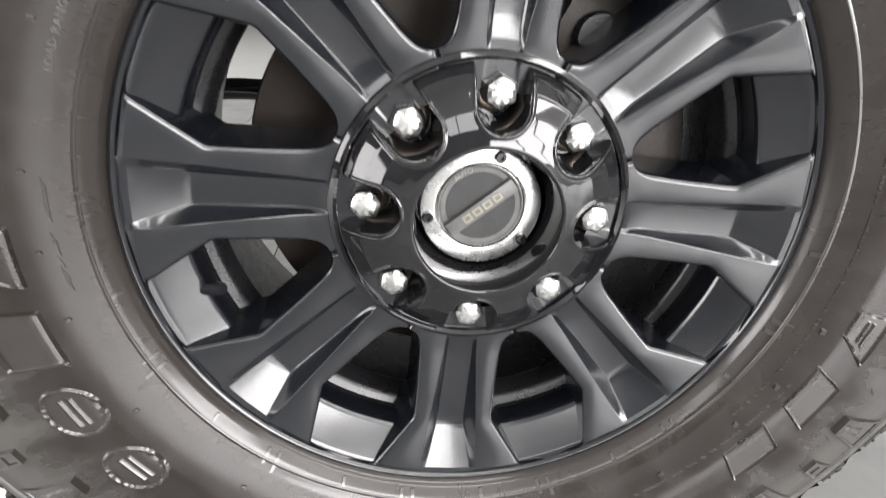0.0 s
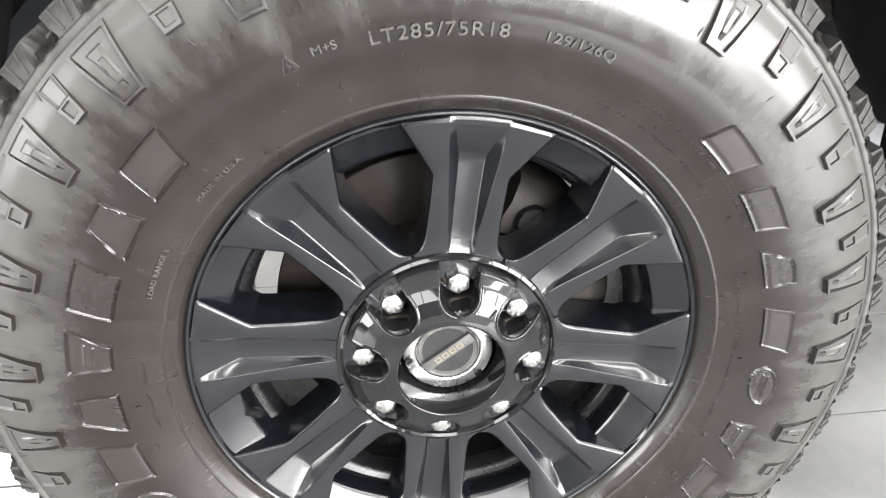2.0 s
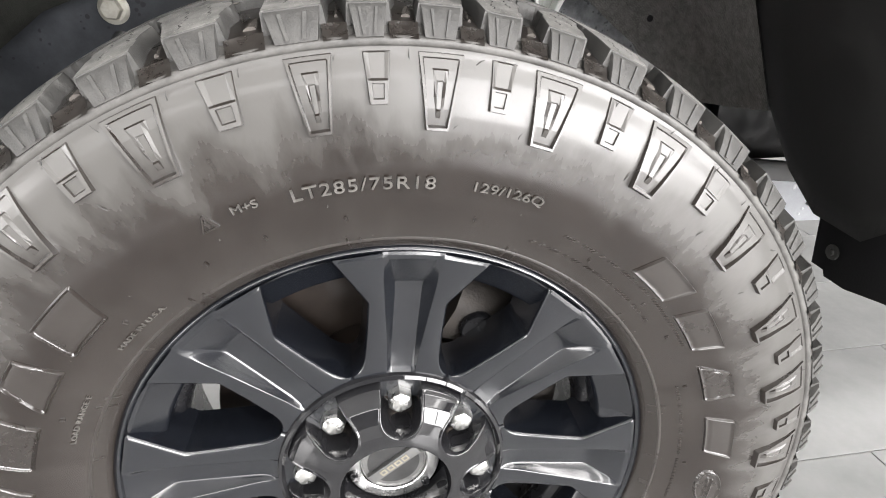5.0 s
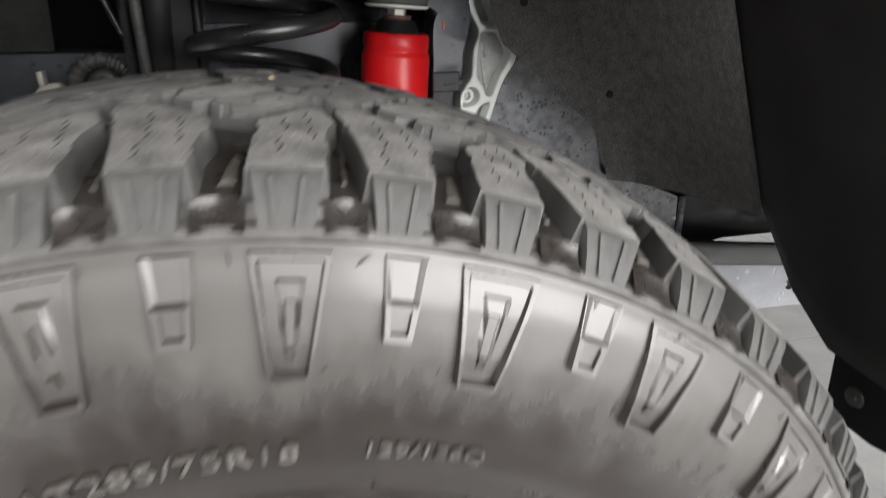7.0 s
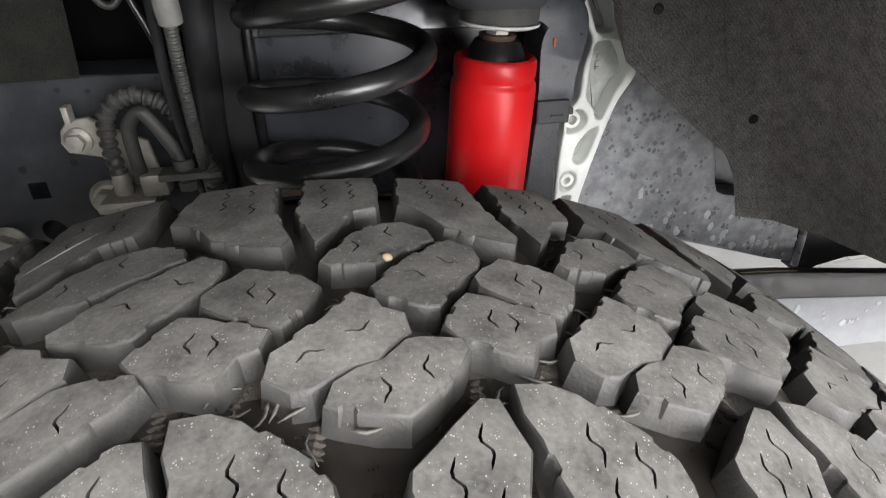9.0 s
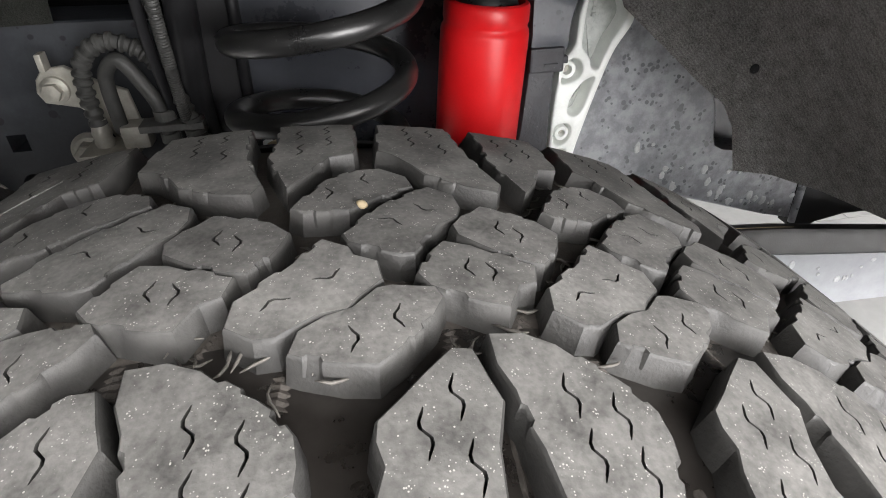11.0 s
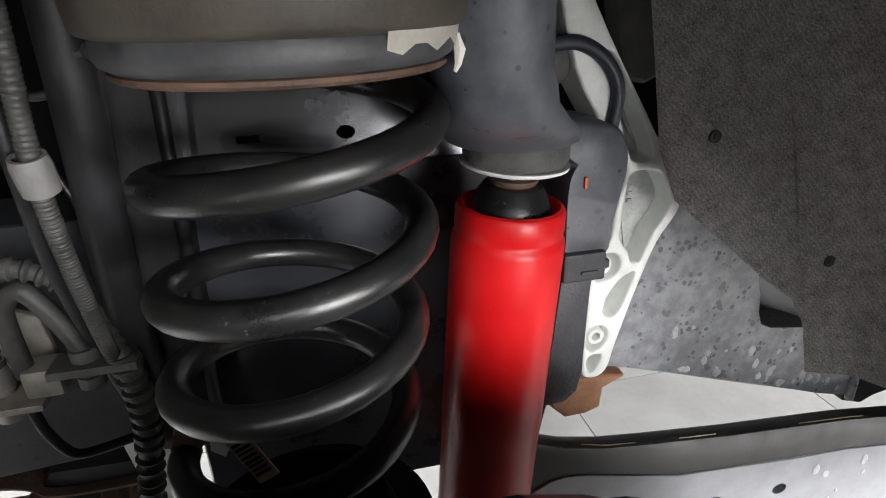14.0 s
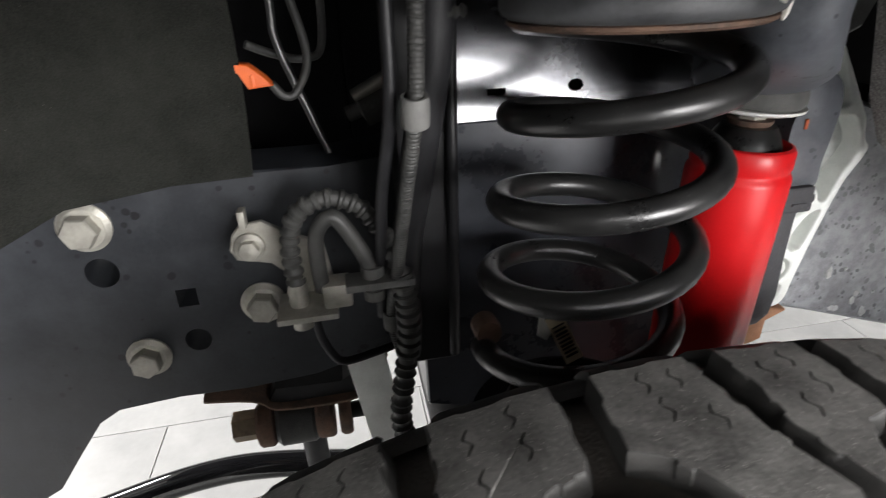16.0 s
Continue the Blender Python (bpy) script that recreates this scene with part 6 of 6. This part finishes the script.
plate(bm, [(-0.150, 0.690), (-0.110, 0.690), (-0.085, 0.500), (-0.095, 0.40), (-0.125, 0.40), (-0.125, 0.520)], "y", 0.425, 0.436, bevel=0.002)
part("strap", bm, CAST, link, smooth=30)
sway = thing("sway_bar", (-0.40, 0.55, 0.42), "black round sway bar low behind the wheel", "sway bar")
bm = bmesh.new()
tube(bm, spline([(-0.75, 0.50, 0.33), (-0.60, 0.54, 0.36), (-0.47, 0.56, 0.385), (-0.36, 0.565, 0.405), (-0.27, 0.565, 0.405), (-0.15, 0.56, 0.385), (-0.05, 0.55, 0.36)], 8), 0.018, 18)
part("bar", bm, GLOSS, sway, smooth="all")
bm = bmesh.new()
tube(bm, [(-0.200, 0.500, 0.575), (-0.203, 0.535, 0.41)], 0.015, 16)
part("drop_link", bm, BLACK, sway, smooth=40)

# radius arm running rearward
arm = thing("radius_arm", (0.5, 0.34, 0.50), "silver-grey radius arm with a black channel top", "radius arm")
bm = bmesh.new()
plate(bm, [(0.175, 0.520), (0.185, 0.575), (0.199, 0.594), (0.213, 0.602), (0.228, 0.604), (0.252, 0.600), (0.285, 0.591), (0.346, 0.576), (0.409, 0.571), (0.475, 0.566), (0.544, 0.562), (0.62, 0.552), (0.80, 0.532), (1.20, 0.500), (1.20, 0.420), (0.80, 0.462), (0.60, 0.468), (0.40, 0.470), (0.25, 0.500)], "y", 0.338, 0.352,
      holes=[ring2d(0.470, 0.527, 0.0085, 16, 0.8), ring2d(0.391, 0.529, 0.0120, 16, 0.6), ring2d(0.780, 0.502, 0.010, 16)], bevel=0.002)
part("side_plate", bm, ARM, arm, smooth=30)
bm = bmesh.new()
rows = []
for x, z in ((0.17, 0.660), (0.190, 0.652), (0.208, 0.643), (0.230, 0.634), (0.269, 0.625), (0.315, 0.619), (0.407, 0.609), (0.471, 0.604), (0.541, 0.598), (0.69, 0.578), (0.80, 0.565), (1.20, 0.520)):
    rows.append([(x, 0.3395, z - 0.055), (x, 0.3395, z - 0.008), (x, 0.342, z - 0.001), (x, 0.350, z), (x, 0.364, z - 0.006), (x, 0.370, z - 0.020), (x, 0.372, z - 0.10), (x, 0.350, z - 0.10)])
v = grid(bm, rows, close_v=True)
bm.faces.new(v[0])
bm.faces.new(v[-1])
part("channel_top", bm, surface("gloss_black_paint", (0.004, 0.004, 0.004), (0.011, 0.010, 0.009), (0.35, 0.55), scale=40, bump=0.15), arm, "gloss black channel with brown streaks", smooth=40)
bm = bmesh.new()
for i in range(20):
    x = rng.uniform(0.50, 0.80)
    spot(bm, x, 0.3375, float(np.interp(x, [0.45, 0.607, 0.80], [0.560, 0.540, 0.530])) - 0.055 * rng.random(), rng.uniform(0.002, 0.0055), rng.uniform(0.7, 1.6))
tagged(part("dried_splash", bm, SPOT, arm, "pale dried splashes on the side"), kind="stuff")
for x0, x1 in ((0.245, 0.300), (0.345, 0.385), (0.480, 0.560)):
    bm = bmesh.new()
    for i, x in enumerate(np.linspace(x0, x1, 7)):
        z = float(np.interp(x, [0.205, 0.269, 0.36, 0.541, 0.69], [0.644, 0.625, 0.614, 0.598, 0.578])) - 0.0005
        w = 0.0003 + 0.0005 * math.sin(math.pi * i / 6) * (0.6 + 0.4 * math.sin(i * 2.2))
        a, b = bm.verts.new((x, 0.3445 - w, z + 0.0006)), bm.verts.new((x, 0.3445 + w, z + 0.0011))
        if i:
            bm.faces.new((last[0], last[1], b, a))
        last = (a, b)
    part("rust_streak", bm, PAPER, arm, "tan scratch along the channel")
tab = thing("rusty_tab", (0.30, 0.38, 0.66), "rust-coloured bent steel tab under the rail", "tab")
bm = bmesh.new()
plate(bm, [(0.225, 0.680), (0.262, 0.684), (0.298, 0.677), (0.278, 0.668), (0.276, 0.645), (0.262, 0.640), (0.242, 0.640), (0.227, 0.655)], "y", 0.372, 0.386, bevel=0.002)
part("tab", bm, surface("orange_rust", (0.22, 0.10, 0.05), (0.40, 0.20, 0.11), (0.6, 0.8), scale=60, bump=0.4), tab, smooth=30)

# paper tag on the spring
tag = thing("paper_tag", (-0.006, 0.214, 0.782), "tan barcode paper tag tucked in the spring", "tag")
TAGM = Matrix.Translation((-0.0045, 0.2145, 0.7985)) @ Matrix.Rotation(radians(-24), 4, "Y")
bm = bmesh.new()
box(bm, -0.0055, 0.0055, -0.0006, 0.0006, -0.019, 0.019, 0.0003, TAGM)
part("card", bm, PAPER, tag)
for i in range(9):
    bm = bmesh.new()
    z = 0.011 - 0.003 * i
    box(bm, -0.0040, 0.0040, -0.0011, -0.0005, z - 0.0004 - 0.0003 * (i % 3), z + 0.0005, 0, TAGM)
    part("print_bar", bm, BLACK, tag)
bm = bmesh.new()
plate(bm, [(-0.020, 0.815), (-0.014, 0.818), (-0.011, 0.806), (-0.015, 0.798), (-0.021, 0.803)], "y", 0.2155, 0.2165)
part("white_flap", bm, WHITE, tag, "white folded flap")

# small things in the dark engine bay gap
plug = thing("orange_connector", (-0.185, 0.395, 0.93), "orange plastic connector on a loom behind the liner", "connector")
bm = bmesh.new()
plate(bm, [(-0.206, 0.9430), (-0.190, 0.9425), (-0.1835, 0.9300), (-0.1660, 0.9315), (-0.1720, 0.9385), (-0.1820, 0.9475), (-0.206, 0.9505)], "y", 0.388, 0.402, bevel=0.001)
box(bm, -0.1815, -0.1790, 0.3865, 0.389, 0.9320, 0.9400, 0.0005)
part("shell", bm, ORANGE, plug, smooth=30)
bm = bmesh.new()
tube(bm, spline([(-0.168, 0.396, 0.932), (-0.160, 0.398, 0.922), (-0.150, 0.40, 0.925), (-0.140, 0.41, 0.95), (-0.15, 0.42, 1.0)], 6), 0.0032, 12)
part("lead", bm, HOSE, plug, smooth="all")
pipe = thing("bare_pipe", (-0.10, 0.45, 0.80), "thin bare steel pipe running down behind the harness", "pipe")
bm = bmesh.new()
tube(bm, spline([(-0.164, 0.46, 1.08), (-0.165, 0.452, 0.986), (-0.164, 0.450, 0.954), (-0.145, 0.449, 0.895), (-0.129, 0.447, 0.843), (-0.124, 0.445, 0.80)], 6), 0.0032, 10)
part("pipe", bm, PIPE, pipe, smooth="all")
valve_box = thing("sensor_body", (-0.045, 0.45, 0.84), "grey sensor body in the engine bay gap", "sensor")
bm = bmesh.new()
tube(bm, [(-0.114, 0.452, 0.893), (-0.103, 0.45, 0.897), (-0.101, 0.45, 0.898), (-0.070, 0.448, 0.908)], [0.007, 0.007, 0.017, 0.015], 18)
part("sensor", bm, RUBBER, valve_box, smooth=40)
bm = bmesh.new()
tube(bm, [(-0.108, 0.440, 0.910), (-0.080, 0.438, 0.924)], 0.006, 12)
part("stud", bm, ZINC, valve_box, smooth=40)
loom = thing("black_cable", (-0.06, 0.50, 0.95), "thin black cable looping in the engine bay", "cable")
bm = bmesh.new()
tube(bm, spline([(-0.19, 0.46, 0.955), (-0.17, 0.47, 0.945), (-0.145, 0.47, 0.940), (-0.128, 0.48, 0.955), (-0.125, 0.49, 1.06)], 8), 0.0035, 10)
part("cable", bm, HOSE, loom, smooth="all")


# felt liners of the arch
def liner_part(name, plan, parent, material, label):
    """plan: (x, y, lowest z, lean) along the sheet; each column rises to the roof, leaning over the wheel."""
    pts = [Vector(p) for p in plan]
    dense = []
    for i in range(len(pts) - 1):
        for k in range(6):
            dense.append(pts[i].lerp(pts[i + 1], k / 6))
    dense.append(pts[-1])
    bm = bmesh.new()
    rows = []
    for c in dense:
        col = []
        for j in range(17):
            z = c[2] + (1.13 - c[2]) * j / 16
            rise = z - c[2]
            x = c[0] - math.copysign(c[3] * rise, c[0])
            wob = 0.004 * noise.noise(Vector((c[0] * 9, c[1] * 9, z * 9)))
            col.append((x + wob, c[1] + wob, z))
        rows.append(col)
    grid(bm, rows)
    bmesh.ops.solidify(bm, geom=bm.faces[:], thickness=0.004)
    return part(name, bm, material, parent, label, smooth=85)


rear = thing("arch_liner", (0.45, 0.15, 0.62), "matte black felt liner lining the rear of the wheel arch", "wheel liner")
liner_part("felt_sheet", [(0.262, 0.308, 0.905, 0.20), (0.276, 0.304, 0.870, 0.22), (0.320, 0.301, 0.833, 0.26), (0.354, 0.300, 0.804, 0.29), (0.387, 0.300, 0.780, 0.323), (0.402, 0.3, 0.757, 0.324), (0.411, 0.3, 0.735, 0.316), (0.4165, 0.299, 0.708, 0.300), (0.455, 0.290, 0.703, 0.335), (0.478, 0.247, 0.703, 0.37), (0.484, 0.173, 0.710, 0.385), (0.470, 0.10, 0.722, 0.38)], rear, FELT, "fuzzy felt sheet coloured lighter for its light")
liner_part("outer_trim", [(0.4695, 0.104, 0.732, 0.38), (0.478, 0.055, 0.664, 0.32), (0.486, 0.012, 0.625, 0.30), (0.492, -0.05, 0.618, 0.30), (0.490, -0.09, 0.65, 0.32), (0.480, -0.17, 0.70, 0.36)], rear, TRIM, "smooth black plastic outer trim")
for p in ((0.4039, 0.2922, 0.8131), (0.2960, 0.3004, 0.9119)):
    bm = bmesh.new()
    lathe(bm, [(0.0, -0.0022), (0.0022, -0.0022), (0.0026, -0.0014), (0.0042, -0.0012), (0.0045, 0.0), (0.0, 0.001)], 16, p)
    part("push_clip", bm, BLACK, rear, "small black push clip", smooth=35)
fore = thing("arch_liner", (-0.45, 0.15, 0.58), "matte black felt liner lining the front of the wheel arch", "wheel liner")
liner_part("felt_sheet", [(-0.191, 0.386, 0.866, 0.02), (-0.25, 0.382, 0.866, 0.06), (-0.32, 0.370, 0.860, 0.12), (-0.39, 0.33, 0.832, 0.22), (-0.46, 0.25, 0.76, 0.34), (-0.51, 0.12, 0.66, 0.5)], fore, FELTFORE, "fuzzy felt sheet coloured darker for its shade")
# front trim runs down out of view to block light from the left
liner_part("outer_trim", [(-0.5095, 0.124, 0.664, 0.5), (-0.53, 0.06, 0.42, 0.42), (-0.54, -0.02, 0.38, 0.42), (-0.53, -0.17, 0.36, 0.42)], fore, TRIM, "smooth black plastic outer trim")
flap = thing("splash_guard", (0.51, -0.05, 0.55), "black plastic splash guard held by push clips", "splash guard")
bm = bmesh.new()
rows = []
for y, x, lo in ((0.020, 0.506, 0.640), (0.016, 0.506, 0.562), (0.000, 0.508, 0.560), (-0.002, 0.510, 0.552), (-0.030, 0.512, 0.550), (-0.080, 0.512, 0.560), (-0.120, 0.506, 0.566), (-0.150, 0.500, 0.585), (-0.17, 0.495, 0.62)):
    rows.append([(x - 0.10 * (z - lo), y, z) for z in np.linspace(lo, 0.76, 6)])
grid(bm, rows)
bmesh.ops.solidify(bm, geom=bm.faces[:], thickness=0.004)
part("guard", bm, BLACK, flap, smooth=40)
for p in ((0.5065, -0.008, 0.586), (0.5035, -0.076, 0.634)):
    bm = bmesh.new()
    lathe(bm, [(0.0, -0.004), (0.0035, -0.004), (0.0040, -0.0022), (0.0085, -0.0020), (0.0092, 0.0), (0.0, 0.001)], 20, (0, 0, 0))
    bm.transform(Matrix.Translation(p) @ Matrix.Rotation(radians(-90), 4, "Z"))
    part("push_clip", bm, HOSE, flap, "round push clip", smooth=35)

# plain closing panels of the body over and behind the arch, near-black for its shade; the front ones reach low to block
# side light
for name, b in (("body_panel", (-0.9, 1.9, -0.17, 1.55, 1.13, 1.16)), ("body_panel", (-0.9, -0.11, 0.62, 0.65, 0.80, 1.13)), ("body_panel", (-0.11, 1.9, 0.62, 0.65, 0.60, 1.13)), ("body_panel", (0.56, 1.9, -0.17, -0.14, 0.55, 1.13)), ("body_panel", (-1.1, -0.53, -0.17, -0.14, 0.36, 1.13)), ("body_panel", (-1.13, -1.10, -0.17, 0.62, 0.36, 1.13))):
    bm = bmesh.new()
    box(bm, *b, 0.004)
    tagged(part(name, bm, DEEP), "plain added panel closing the arch, near-black for the bay's shade", "panel", kind="structure")


# outer fender with its round arch opening, out of view and added to shade the arch
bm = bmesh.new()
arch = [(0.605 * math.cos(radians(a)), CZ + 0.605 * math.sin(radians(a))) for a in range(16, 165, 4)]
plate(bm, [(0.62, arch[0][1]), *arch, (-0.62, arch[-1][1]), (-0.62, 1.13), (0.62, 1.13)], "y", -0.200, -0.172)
tagged(part("fender", bm, DEEP), "unseen outer fender panel with a round wheel arch, added for shade", "panel", kind="structure")

# ---- floor tiles ----
tile_bm = bmesh.new()
box(tile_bm, 0.0015, 0.6485, 0.0015, 0.3235, -0.03, -0.0125, 0.0012)
tile_me = bpy.data.meshes.new("floor_tile")
tile_bm.to_mesh(tile_bm and tile_me)
tile_bm.free()
tile_me.materials.append(FLOOR)
ground = bpy.data.objects["ground"]
for i in range(-8, 10):
    for j in range(-8, 8):
        ob = new("floor_tile", tile_me)
        ob.parent = ground
        ob.matrix_basis = Matrix.Translation((0.65 + 0.65 * i + (0.325 if j % 2 else 0), 0.224 + 0.325 * j, 0))
